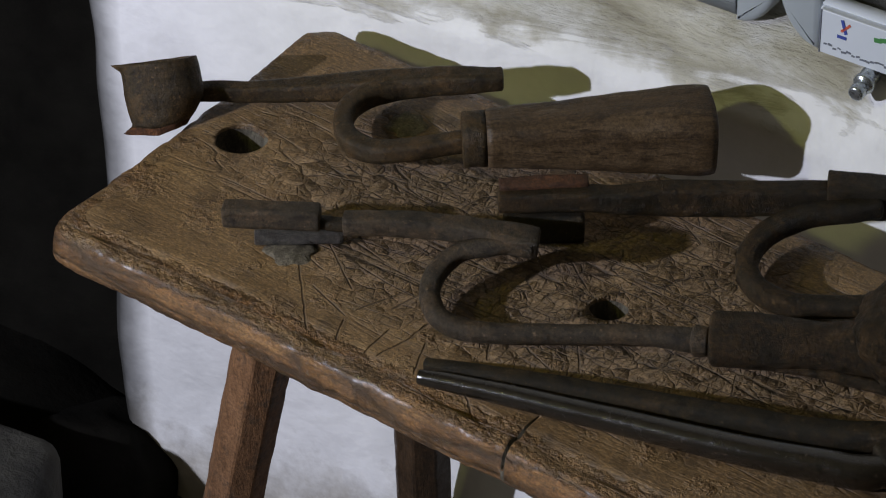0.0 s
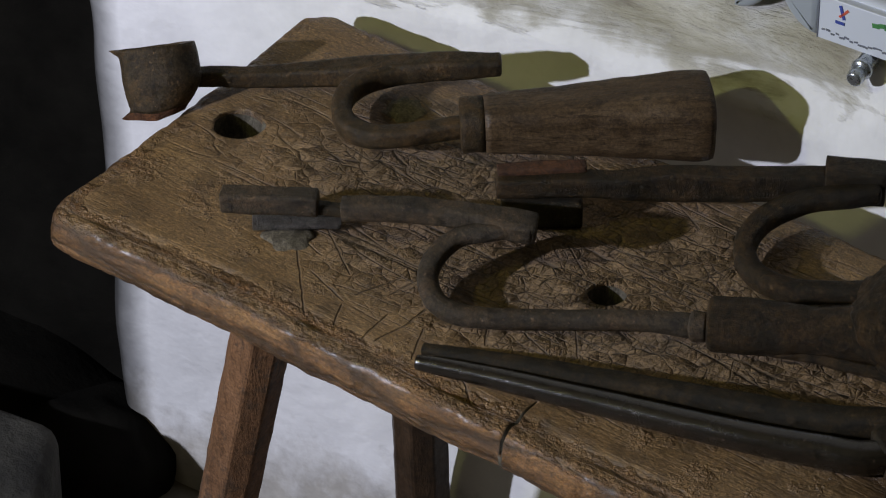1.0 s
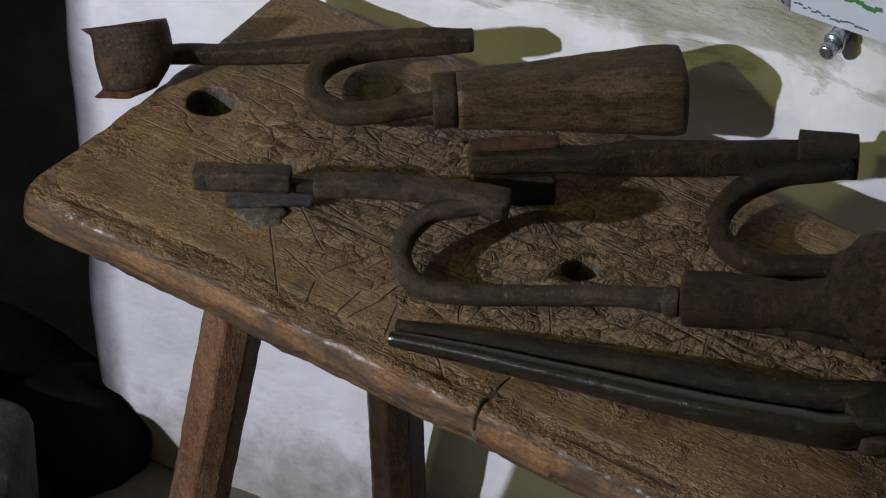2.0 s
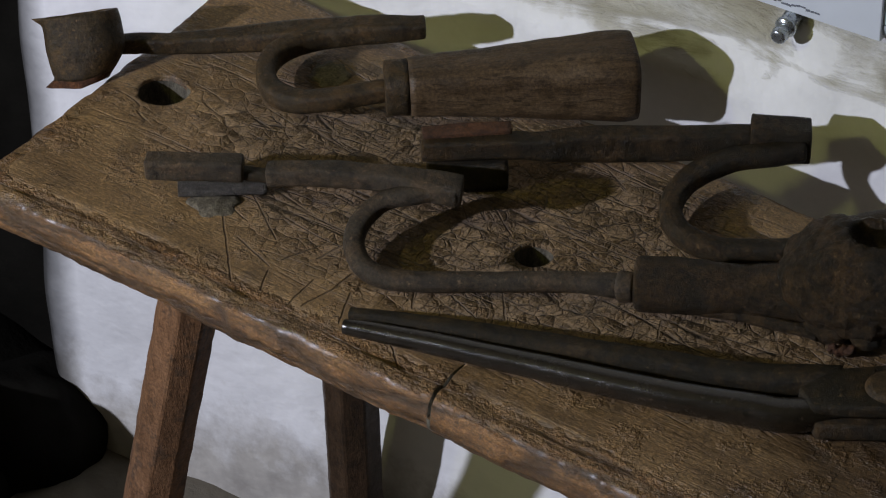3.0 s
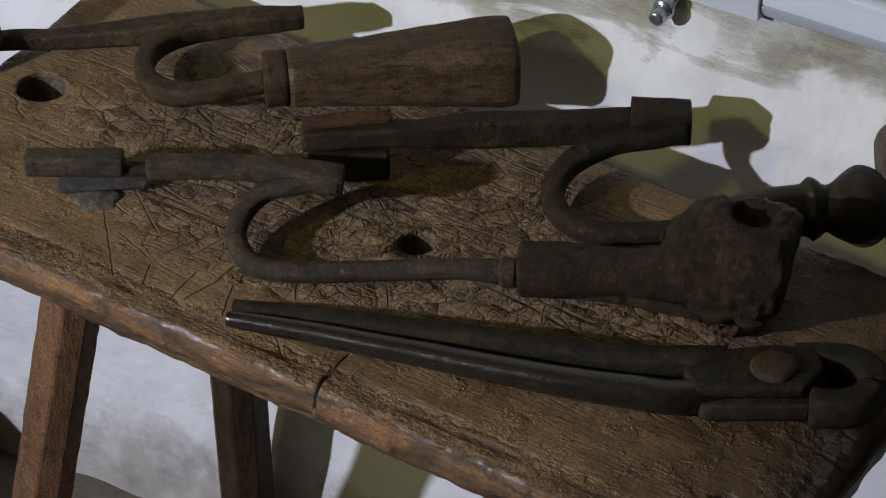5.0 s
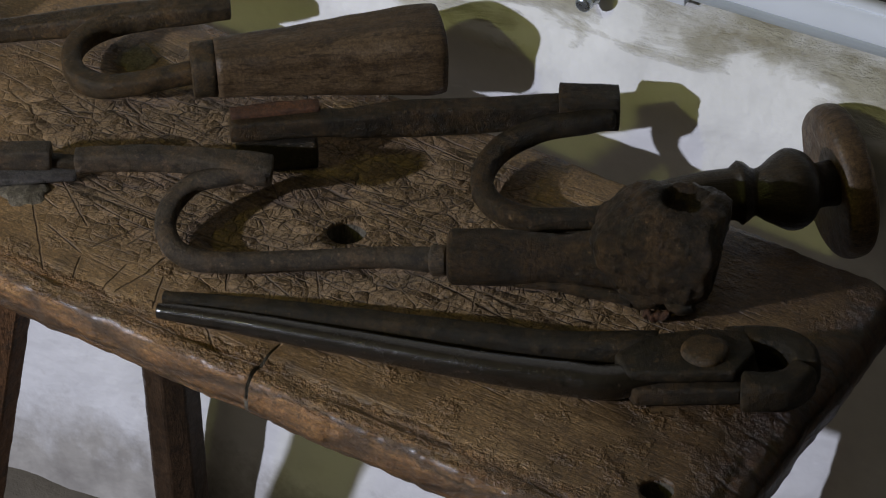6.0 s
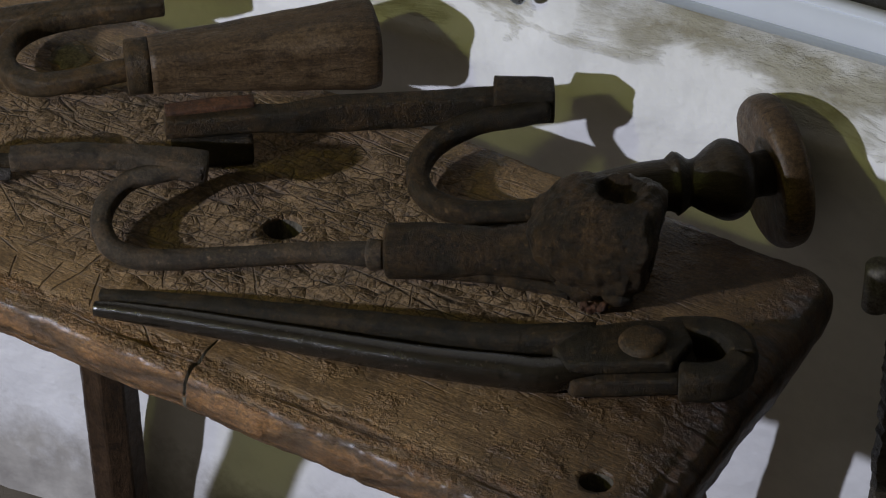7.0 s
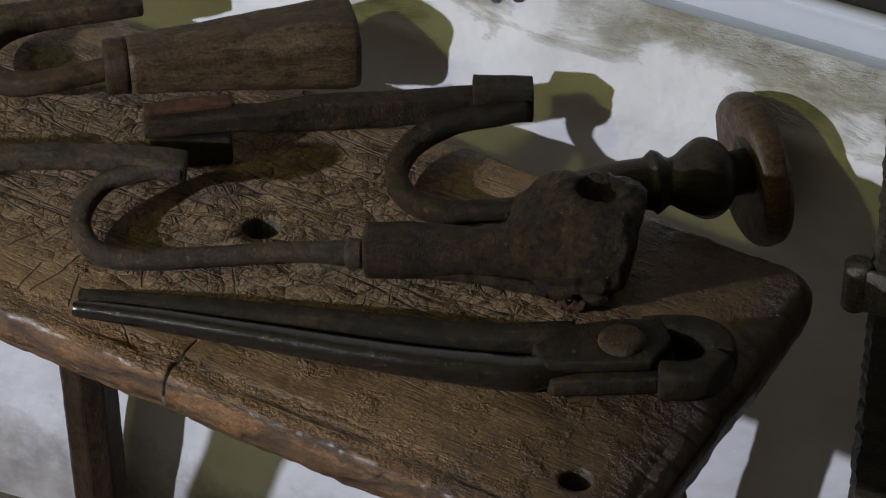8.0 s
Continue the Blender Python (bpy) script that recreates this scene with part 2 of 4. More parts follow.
def mat_iron(name, base, rust, rough=0.5, metal=0.5, amount=0.55, relief=0.0008, wave=0.002, sheen=0.3, even=0.0):
    """Forged iron: scale, rust blooms, pits and pale rubbed specks."""
    m = Mat(name, rough, metal, sheen)
    n = m.noise(55, 7, 0.75)
    col = m.mix(m.ramp(n, [(amount - 0.05, 0.0), (amount + 0.12, 1.0)]), base, rust)
    col = m.mix(m.ramp(m.noise(150, 6, 0.8), [(0.38, 0.8), (0.52, 0.0)]), col, tuple(v * 0.25 for v in base))
    col = m.mix(m.ramp(m.noise(240, 3, 0.7), [(0.62, 0.0), (0.70, 0.6)]), col, tuple(min(1, 1.9 * v + 0.006) for v in rust))
    col = m.mix(m.ramp(m.noise(480, 4, 0.8), [(0.63, 0.0), (0.72, 0.6)]), col, tuple(min(1, 2.6 * v + 0.02) for v in rust))
    col = m.mix(1.0, col, m.ramp(m.noise(620, 4, 0.85), [(0.30, 0.4), (0.5, 1.0), (0.70, 1.8)]), "MULTIPLY")
    m.colour(col)
    m.rough(m.ramp(m.noise(180, 6, 0.75), [(0.3, rough - 0.15 * (1 - even)), (0.7, rough + 0.2 * (1 - even))]))
    m.bump(m.noise(140, 7, 0.8), relief * 2, 0.9)
    m.bump(m.noise(30, 3), wave, 0.5)
    return m.m


def mat_wall():
    """Whitewash below a ragged line, bare weathered plaster above it, dirt along the floor."""
    m = Mat("whitewashed_plaster", 0.85, spec=0.2)
    x, z = m.axis(0), m.axis(2)
    white = m.ramp(m.noise(7, 6, 0.65), [(0.3, (0.68, 0.67, 0.66)), (0.6, (0.89, 0.875, 0.855))])
    white = m.mix(m.ramp(m.noise(20, 6, 0.75, m.mapped((0.6, 1, 1.3), (0, 0.5, 0))), [(0.55, 0.0), (0.8, 0.5)]), white, (0.58, 0.565, 0.56))
    streak = m.noise(19, 10, 0.66, m.mapped((0.36, 1, 2.3), (0, -0.10, 0)), 0.7)
    bare = m.ramp(streak, [(0.25, (0.17, 0.145, 0.095)), (0.42, (0.34, 0.305, 0.215)), (0.55, (0.48, 0.445, 0.345)), (0.72, (0.68, 0.645, 0.55))])
    bare = m.mix(m.ramp(m.noise(120, 5, 0.7, m.mapped((0.25, 1, 1.5))), [(0.55, 0.0), (0.7, 0.5)]), bare, (0.22, 0.19, 0.15))
    line = m.math("SUBTRACT", z, m.math("SUBTRACT", m.math("ADD", 0.440, m.math("MULTIPLY", x, 0.080)), m.math("MULTIPLY", m.math("MAXIMUM", 0.0, m.math("SUBTRACT", x, 0.17)), 0.10)))
    line = m.math("ADD", line, m.math("MULTIPLY", m.math("SUBTRACT", m.noise(15, 6, 0.52), 0.5), 0.075))
    line = m.math("ADD", line, m.math("MULTIPLY", m.math("SUBTRACT", streak, 0.5), 0.075))
    fac = m.ramp(m.math("ADD", m.math("MULTIPLY", line, 40.0), 0.5), [(0.36, 0.0), (0.64, 1.0)])
    worn = m.ramp(m.noise(26, 8, 0.7, m.mapped((0.6, 1, 1.6))), [(0.46, 0.0), (0.66, 1.0)])
    col = m.mix(m.math("MULTIPLY", fac, m.math("SUBTRACT", 0.95, m.math("MULTIPLY", worn, 0.75))), white, bare)
    # flaking rim of the whitewash
    rim = m.ramp(m.math("ABSOLUTE", line), [(0.0, 1.0), (0.012, 0.0)])
    col = m.mix(m.math("MULTIPLY", rim, 0.5), col, (0.78, 0.76, 0.72))
    foot = m.math("ADD", z, m.math("MULTIPLY", m.math("SUBTRACT", m.noise(18, 6, 0.7), 0.5), 0.16))
    col = m.mix(m.ramp(m.math("MULTIPLY", foot, 5.0), [(0.16, 0.75), (0.40, 0.0)]), col, m.ramp(m.noise(40, 5), [(0.3, (0.20, 0.17, 0.13)), (0.7, (0.46, 0.42, 0.35))]))
    # penumbra at the wall's left end, painted into the plaster colour
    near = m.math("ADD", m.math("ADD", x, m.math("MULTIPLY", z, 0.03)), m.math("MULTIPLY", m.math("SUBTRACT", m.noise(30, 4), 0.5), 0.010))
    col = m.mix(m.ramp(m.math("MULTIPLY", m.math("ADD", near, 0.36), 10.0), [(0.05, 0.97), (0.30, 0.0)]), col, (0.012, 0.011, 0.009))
    # wider soft shade over the same left end, also put into the colour
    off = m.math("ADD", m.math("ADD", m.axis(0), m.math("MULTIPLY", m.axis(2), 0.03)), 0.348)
    edge_shade = m.ramp(m.math("ADD", m.math("MULTIPLY", off, 11.0), m.math("MULTIPLY", m.math("SUBTRACT", m.noise(18, 5, 0.7), 0.5), 0.12)), [(0.15, 0.985), (0.25, 0.94), (0.36, 0.66), (0.52, 0.0)])
    col = m.mix(edge_shade, col, (0.022, 0.021, 0.019))
    m.colour(col)
    m.bump(m.noise(9, 5), 0.012, 0.5)
    m.bump(m.noise(60, 6, 0.7), 0.0011, 0.5)
    m.bump(m.noise(16, 4, 0.6, m.mapped((0.8, 1, 1.2), (0, 0.6, 0)), 0.2), 0.004, 0.5)
    m.bump(m.math("MULTIPLY", streak, fac), 0.008, 0.9)
    m.bump(fac, -0.0050, 1.0)
    m.bump(m.math("MULTIPLY", m.noise(70, 8, 0.72, m.mapped((0.5, 1, 1.5))), fac), 0.0030, 0.9)
    return m.m


def mat_plain(name, col, rough=0.5, metal=0.0, vary=0.15, scale=40, relief=0.0):
    m = Mat(name, rough, metal)
    m.colour(m.mix(m.ramp(m.noise(scale, 5), [(0.35, 0.0), (0.7, 1.0)]), tuple(c * (1 - vary) for c in col), col))
    m.rough(m.ramp(m.noise(scale * 3), [(0.3, max(0.05, rough - 0.08)), (0.7, min(1, rough + 0.1))]))
    if relief:
        m.bump(m.noise(scale, 6, 0.7), relief, 0.8)
    return m.m


STOOL = mat_stool()
LEG = mat_wood("reddish_leg_wood", (0.092, 0.046, 0.022), (0.185, 0.092, 0.044), (0.26, 0.140, 0.072), 70, 2, 0.55, (0.035, 0.033, 0.028), 0.53)
# leg wood darkened to put the back-left leg's shade into its colour
SHADED_LEG = mat_wood("shaded_leg_wood", (0.022, 0.013, 0.007), (0.048, 0.027, 0.014), (0.085, 0.048, 0.025), 70, 2, 0.5, (0.016, 0.011, 0.008), 0.58)
TENON = mat_wood("grey_end_grain", (0.05, 0.040, 0.028), (0.15, 0.125, 0.088), (0.27, 0.235, 0.17), 160, 2, 0.8)
HOLE_WOOD = mat_wood("grey_brown_hole_wood", (0.03, 0.025, 0.018), (0.09, 0.077, 0.056), (0.19, 0.17, 0.13), 140, 2, 0.8)
HANDLE = mat_wood("worn_handle_wood", (0.036, 0.0225, 0.0115), (0.080, 0.050, 0.026), (0.145, 0.096, 0.052), 75, 0, 0.45, (0.025, 0.016, 0.010), 0.54, turn=-0.534)
KNOB_WOOD = mat_wood("brown_knob_wood", (0.030, 0.018, 0.009), (0.080, 0.048, 0.023), (0.150, 0.092, 0.045), 60, 0, 0.5, (0.02, 0.014, 0.01), 0.58, turn=-0.7)
# dark wood, deepened to put the burl's shadow into its colour
TURNED = mat_wood("dark_shaded_turned_wood", (0.009, 0.006, 0.003), (0.021, 0.014, 0.007), (0.045, 0.029, 0.014), 60, 0, 0.45, (0.02, 0.014, 0.01), 0.56, turn=-0.5)
RUST = mat_iron("brown_rusty_iron", (0.038, 0.0250, 0.0110), (0.080, 0.0460, 0.0180), 0.46, 0.0, 0.5)
IRON = mat_iron("dark_forged_iron", (0.0205, 0.0145, 0.0066), (0.054, 0.0310, 0.0120), 0.46, 0.0, 0.5, 0.0012, 0.003, 0.24)
GREY_IRON = mat_iron("grey_brown_forged_iron", (0.048, 0.0355, 0.0225), (0.094, 0.0600, 0.0320), 0.46, 0.0, 0.52, 0.0012, 0.003, 0.3)
BLACK_IRON = mat_iron("polished_black_iron", (0.012, 0.0090, 0.0062), (0.024, 0.0150, 0.0090), 0.22, 0.0, 0.58, 0.00014, 0.0003, 0.9, 0.6)
LEATHER = mat_iron("dark_hide_wrap", (0.0205, 0.0142, 0.0066), (0.056, 0.0320, 0.0125), 0.44, 0.0, 0.48, 0.0016, 0.002, 0.24)
WORN_STEEL = mat_iron("worn_grey_steel", (0.16, 0.145, 0.12), (0.08, 0.06, 0.045), 0.35, 0.6, 0.58)
TONG_IRON = mat_iron("dull_black_iron", (0.016, 0.0120, 0.0056), (0.044, 0.0270, 0.0105), 0.48, 0.0, 0.52, 0.0010, 0.002, 0.24)
SCALE_IRON = mat_iron("grey_scaled_iron", (0.105, 0.092, 0.074), (0.050, 0.040, 0.030), 0.36, 0.2, 0.5, 0.0020, 0.002, 0.6)
ORANGE = mat_iron("orange_rust", (0.125, 0.050, 0.020), (0.05, 0.023, 0.012), 0.6, 0.05, 0.48, 0.0014)
PLASTER = mat_wall()
FLOOR = mat_plain("trodden_earth_floor", (0.17, 0.145, 0.105), 0.9, 0, 0.45, 22, 0.004)
# colour of the unseen room, set by the fill light it bounces back
BOUNCE_TINT = mat_plain("bounce_tinted_room", (0.24, 0.205, 0.105), 0.9, 0, 0.2, 6, 0.004)
# near-black, so that the dark left side stays unlit under any lamp
NEAR_BLACK = mat_plain("near_black", (0.010, 0.009, 0.007), 1.0, 0, 0.5, 18, 0.004)
NEAR_BLACK.node_tree.nodes["Principled BSDF"].inputs["Specular IOR Level"].default_value = 0.05
STONE = mat_plain("dark_grey_stone", (0.060, 0.055, 0.042), 0.9, 0, 0.75, 38, 0.008)
PANEL_GREY = mat_plain("grey_plastic", (0.36, 0.39, 0.41), 0.4, 0, 0.1, 30)
PANEL_WHITE = mat_plain("white_plastic", (0.62, 0.65, 0.70), 0.4, 0, 0.06, 30)
PANEL_DARK = mat_plain("dark_screen_plastic", (0.03, 0.03, 0.03), 0.25, 0, 0.2, 30)
ZINC = mat_plain("zinc_plated_steel", (0.50, 0.53, 0.55), 0.28, 0.9, 0.2, 200)
OLD_POST = mat_wood("blackened_notched_wood", (0.016, 0.013, 0.008), (0.044, 0.036, 0.023), (0.10, 0.084, 0.055), 90, 0, 0.28)
INK_BLUE = mat_plain("blue_print", (0.05, 0.08, 0.35), 0.5)
INK_RED = mat_plain("red_print", (0.65, 0.12, 0.06), 0.5)
INK_GREEN = mat_plain("green_print", (0.07, 0.25, 0.07), 0.5)
INK_GREY = mat_plain("scuffed_print", (0.16, 0.17, 0.2), 0.6)


# ---- mesh helpers ----
def thing(name, label, category, at=(0, 0, 0), turn=0.0, group="", kind=""):
    ob = new(name)
    ob.empty_display_size = 0.05
    ob.matrix_world = pose(*at, 0, 0, turn)
    return tagged(ob, label, category, group, kind)


def solid(name, bm, material, smooth=True):
    bmesh.ops.recalc_face_normals(bm, faces=bm.faces)
    me = bpy.data.meshes.new(name)
    bm.to_mesh(me)
    bm.free()
    me.materials.append(material)
    if smooth:
        me.shade_smooth()
    return me


def part(name, bm, material, parent, label="", smooth=True):
    """One mesh under a thing or a part; its vertices are in the world's metres."""
    bpy.context.view_layer.update()
    ob = new(name, solid(name, bm, material, smooth))
    ob.parent = parent
    ob.matrix_parent_inverse = parent.matrix_world.inverted()
    return tagged(ob, label)


def lone(name, bm, material, label, category, kind="", smooth=True, group=""):
    return tagged(new(name, solid(name, bm, material, smooth)), label, category, group, kind)


def curve_through(rows, step=0.0025):
    """Catmull-Rom through rows of numbers, at even steps."""
    r = np.array(rows, float)
    r = np.vstack([2 * r[0] - r[1], r, 2 * r[-1] - r[-2]])
    out = []
    for i in range(1, len(r) - 2):
        n = max(2, int(np.linalg.norm(r[i + 1, :3] - r[i, :3]) / step))
        for k in range(n):
            t = k / n
            a, b, c, d = r[i - 1], r[i], r[i + 1], r[i + 2]
            out.append(0.5 * (2 * b + (c - a) * t + (2 * a - 5 * b + 4 * c - d) * t ** 2 + (3 * b - a - 3 * c + d) * t ** 3))
    out.append(r[-2])
    return np.array(out)


def sweep(rows, power=2.0, sides=20, step=0.0025, rough=0.0, grain=60.0, cap=0.35, straight=False, seed=0.0):
    """A bar along rows of x, y, z, half width, half height (or x, y, z, radius); power 2 is round, 6 nearly square."""
    rows = [(*q, q[3]) if len(q) == 4 else q for q in rows]
    pts = np.array(rows, float) if straight else curve_through(rows, step)
    first, last = pts[0].copy(), pts[-1].copy()
    t0, t1 = pts[1, :3] - pts[0, :3], pts[-1, :3] - pts[-2, :3]
    t0, t1 = t0 / np.linalg.norm(t0), t1 / np.linalg.norm(t1)
    ends = []
    for end, way in ((first, -t0), (last, t1)):
        a, b = end.copy(), end.copy()
        a[3:] *= 0.92
        a[:3] += way * cap * 0.35 * min(end[3:5])
        b[3:] *= 0.70
        b[:3] += way * cap * 0.6 * min(end[3:5])
        ends.append((a, b))
    pts = np.vstack([ends[0][1], ends[0][0], pts, ends[1][0], ends[1][1]])
    bm = bmesh.new()
    rings = []
    for i, q in enumerate(pts):
        way = Vector(pts[min(i + 1, len(pts) - 1), :3] - pts[max(i - 1, 0), :3]).normalized()
        side = way.cross(Vector((0, 0, 1)))
        side = side.normalized() if side.length > 0.05 else Vector((1, 0, 0))
        up = side.cross(way)
        ring = []
        for k in range(sides):
            a = 2 * math.pi * (k + 0.5) / sides
            c, s = math.cos(a), math.sin(a)
            f = (abs(c) ** power + abs(s) ** power) ** (-1 / power)
            p = Vector(q[:3]) + side * (c * f * q[3]) + up * (s * f * q[4])
            if rough:
                out = (side * c + up * s)
                p += out * rough * (noise.noise(p * grain + Vector((seed, 0, 0))) + 0.5 * noise.noise(p * grain * 2.7))
            ring.append(bm.verts.new(p))
        rings.append(ring)
    for a, b in zip(rings, rings[1:]):
        for k in range(sides):
            bm.faces.new((a[k], a[(k + 1) % sides], b[(k + 1) % sides], b[k]))
    bm.faces.new(rings[0][::-1]), bm.faces.new(rings[-1])
    return bm


def slab(corners, low, high, bevel=0.001, segments=2):
    """A prism on corners of x, y between two heights, its edges rounded."""
    bm = bmesh.new()
    a = [bm.verts.new((x, y, low)) for x, y in corners]
    b = [bm.verts.new((x, y, high)) for x, y in corners]
    n = len(a)
    bm.faces.new(a[::-1]), bm.faces.new(b)
    for k in range(n):
        bm.faces.new((a[k], a[(k + 1) % n], b[(k + 1) % n], b[k]))
    bmesh.ops.recalc_face_normals(bm, faces=bm.faces)
    if bevel:
        bmesh.ops.bevel(bm, geom=bm.edges[:], offset=bevel, segments=segments, profile=0.5, affect="EDGES", clamp_overlap=True)
    return bm


def box(centre, size, bevel=0.001, turn=0.0):
    bm = slab([(-size[0] / 2, -size[1] / 2), (size[0] / 2, -size[1] / 2), (size[0] / 2, size[1] / 2), (-size[0] / 2, size[1] / 2)], -size[2] / 2, size[2] / 2, bevel)
    bmesh.ops.transform(bm, matrix=pose(*centre, 0, 0, turn), verts=bm.verts)
    return bm


def ball(centre, radius, amp, freq, squash=(1, 1, 1), sub=4, seed=0.0):
    bm = bmesh.new()
    bmesh.ops.create_icosphere(bm, subdivisions=sub, radius=1)
    for v in bm.verts:
        n = v.co.normalized()
        p = n * radius
        d = noise.noise(p * freq + Vector((seed, seed, 0))) + 0.5 * noise.noise(p * freq * 2.3 + Vector((0, seed, 0)))
        v.co = Vector(centre) + Vector([c * s for c, s in zip(n * (radius + amp * d), squash)])
    return bm


def rod(a, b, ra, rb, sides=24, **more):
    return sweep([(*a, ra), (*[(p + q) / 2 for p, q in zip(a, b)], (ra + rb) / 2), (*b, rb)], sides=sides, **more)


# ---- setting ----
def grid_sheet(us, vs, place):
    bm = bmesh.new()
    rows = [[bm.verts.new(place(u, v)) for u in us] for v in vs]
    for a, b in zip(rows, rows[1:]):
        for k in range(len(us) - 1):
            bm.faces.new((a[k], a[k + 1], b[k + 1], b[k]))
    return bm


def jamb(z):
    """The ragged edge at which the whitewashed wall ends."""
    return -0.354 - 0.03 * (z - 0.2) + 0.004 * noise.noise((z * 14, 3.0, 0)) + 0.03 * max(0.0, 0.07 - z)


def wall_y(x, z=0.5):
    """The wall stands a little askew; its belly below the ledge is bent to fit the camera's view."""
    return WALL + 0.004 - 0.05 * x - 0.045 * max(0.0, min(x, 0.6) - 0.02) * max(0.0, min(1.0, (0.52 - z) / 0.07))


def batter(rise):
    """How far the wall leans back above the line where its sloping shoulder begins."""
    return 0.72 * max(0.0, min(rise, 0.050)) + 0.30 * max(0.0, min(rise, 0.30) - 0.050)


def wall_place(u, z):
    x = jamb(z) + u
    y = wall_y(x, z) + 0.004 * noise.noise((x * 7, z * 7, 0)) + 0.0022 * noise.noise((x * 25, z * 25, 4))
    rise = z - 0.430 - 0.03 * min(x, 0.5) - 0.008 * noise.noise((x * 12, 0, 1))
    y += batter(rise)
    y += 0.055 * (1 - min(1.0, u / 0.03)) ** 2
    if z > 0.43:
        y += 0.005 * noise.noise((x * 9, z * 40, 9))
    return x, y, z


us = np.concatenate([np.linspace(0, 0.03, 9), np.linspace(0.035, 0.85, 165), np.linspace(0.9, 3.3, 20)])
vs = np.concatenate([np.linspace(-0.02, 0.62, 130), np.linspace(0.65, 2.8, 26)])
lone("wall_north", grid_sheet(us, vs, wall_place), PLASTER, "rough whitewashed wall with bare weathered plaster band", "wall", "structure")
# slab added past the wall's end, its darkness put into the colour
dark_slab = slab([(-3.0, 0.24), (-0.30, 0.24), (-0.30, 0.40), (-3.0, 0.40)], 0, 2.8, 0)
lone("wall_dark_slab", dark_slab, NEAR_BLACK, "near-black slab standing for the dark beside the whitewash", "wall", "structure", smooth=False)
lone("floor", grid_sheet(np.concatenate([np.linspace(-3, -0.6, 14), np.linspace(-0.58, 0.6, 100), np.linspace(0.65, 3, 14)]), np.concatenate([np.linspace(-3.4, -0.3, 20), np.linspace(-0.28, 0.6, 80)]),
     lambda x, y: (x, y, 0.004 * noise.noise((x * 9, y * 9, 0)) + 0.002 * noise.noise((x * 40, y * 40, 0)))), FLOOR, "uneven grey-brown earthen floor", "floor", "structure")
# unseen walls and ceiling, added to close the room and bounce light
lone("wall_south", slab([(-3.2, -3.6), (3.2, -3.6), (3.2, -3.4), (-3.2, -3.4)], 0, 2.8, 0), BOUNCE_TINT, "unseen wall behind the viewer, tinted for bounced light", "wall", "structure", smooth=False)
lone("wall_west", slab([(-3.2, -3.4), (-3.0, -3.4), (-3.0, 0.62), (-3.2, 0.62)], 0, 2.8, 0), BOUNCE_TINT, "unseen side wall, tinted for bounced light", "wall", "structure", smooth=False)
lone("wall_east", slab([(2.9, -3.4), (3.1, -3.4), (3.1, 0.62), (2.9, 0.62)], 0, 2.8, 0), BOUNCE_TINT, "unseen side wall, tinted for bounced light", "wall", "structure", smooth=False)
lone("ceiling", slab([(-3.2, -3.6), (3.2, -3.6), (3.2, 0.9), (-3.2, 0.9)], 2.8, 2.95, 0), BOUNCE_TINT, "unseen plain ceiling, tinted for bounced light", "ceiling", "structure", smooth=False)

# ---- the stool ----
FL, BL, BR, FR = Vector((-0.197, -0.078)), Vector((-0.163, 0.160)), Vector((0.374, 0.070)), Vector((0.349, -0.171))
THICK = 0.0272
TURN = -9.3
stool = thing("work_stool", "old scarred wooden work stool with rubbed edges", "stool", (0.094, -0.008, 0), TURN)
to_local = pose(0.094, -0.008, TOP, 0, 0, TURN).inverted()


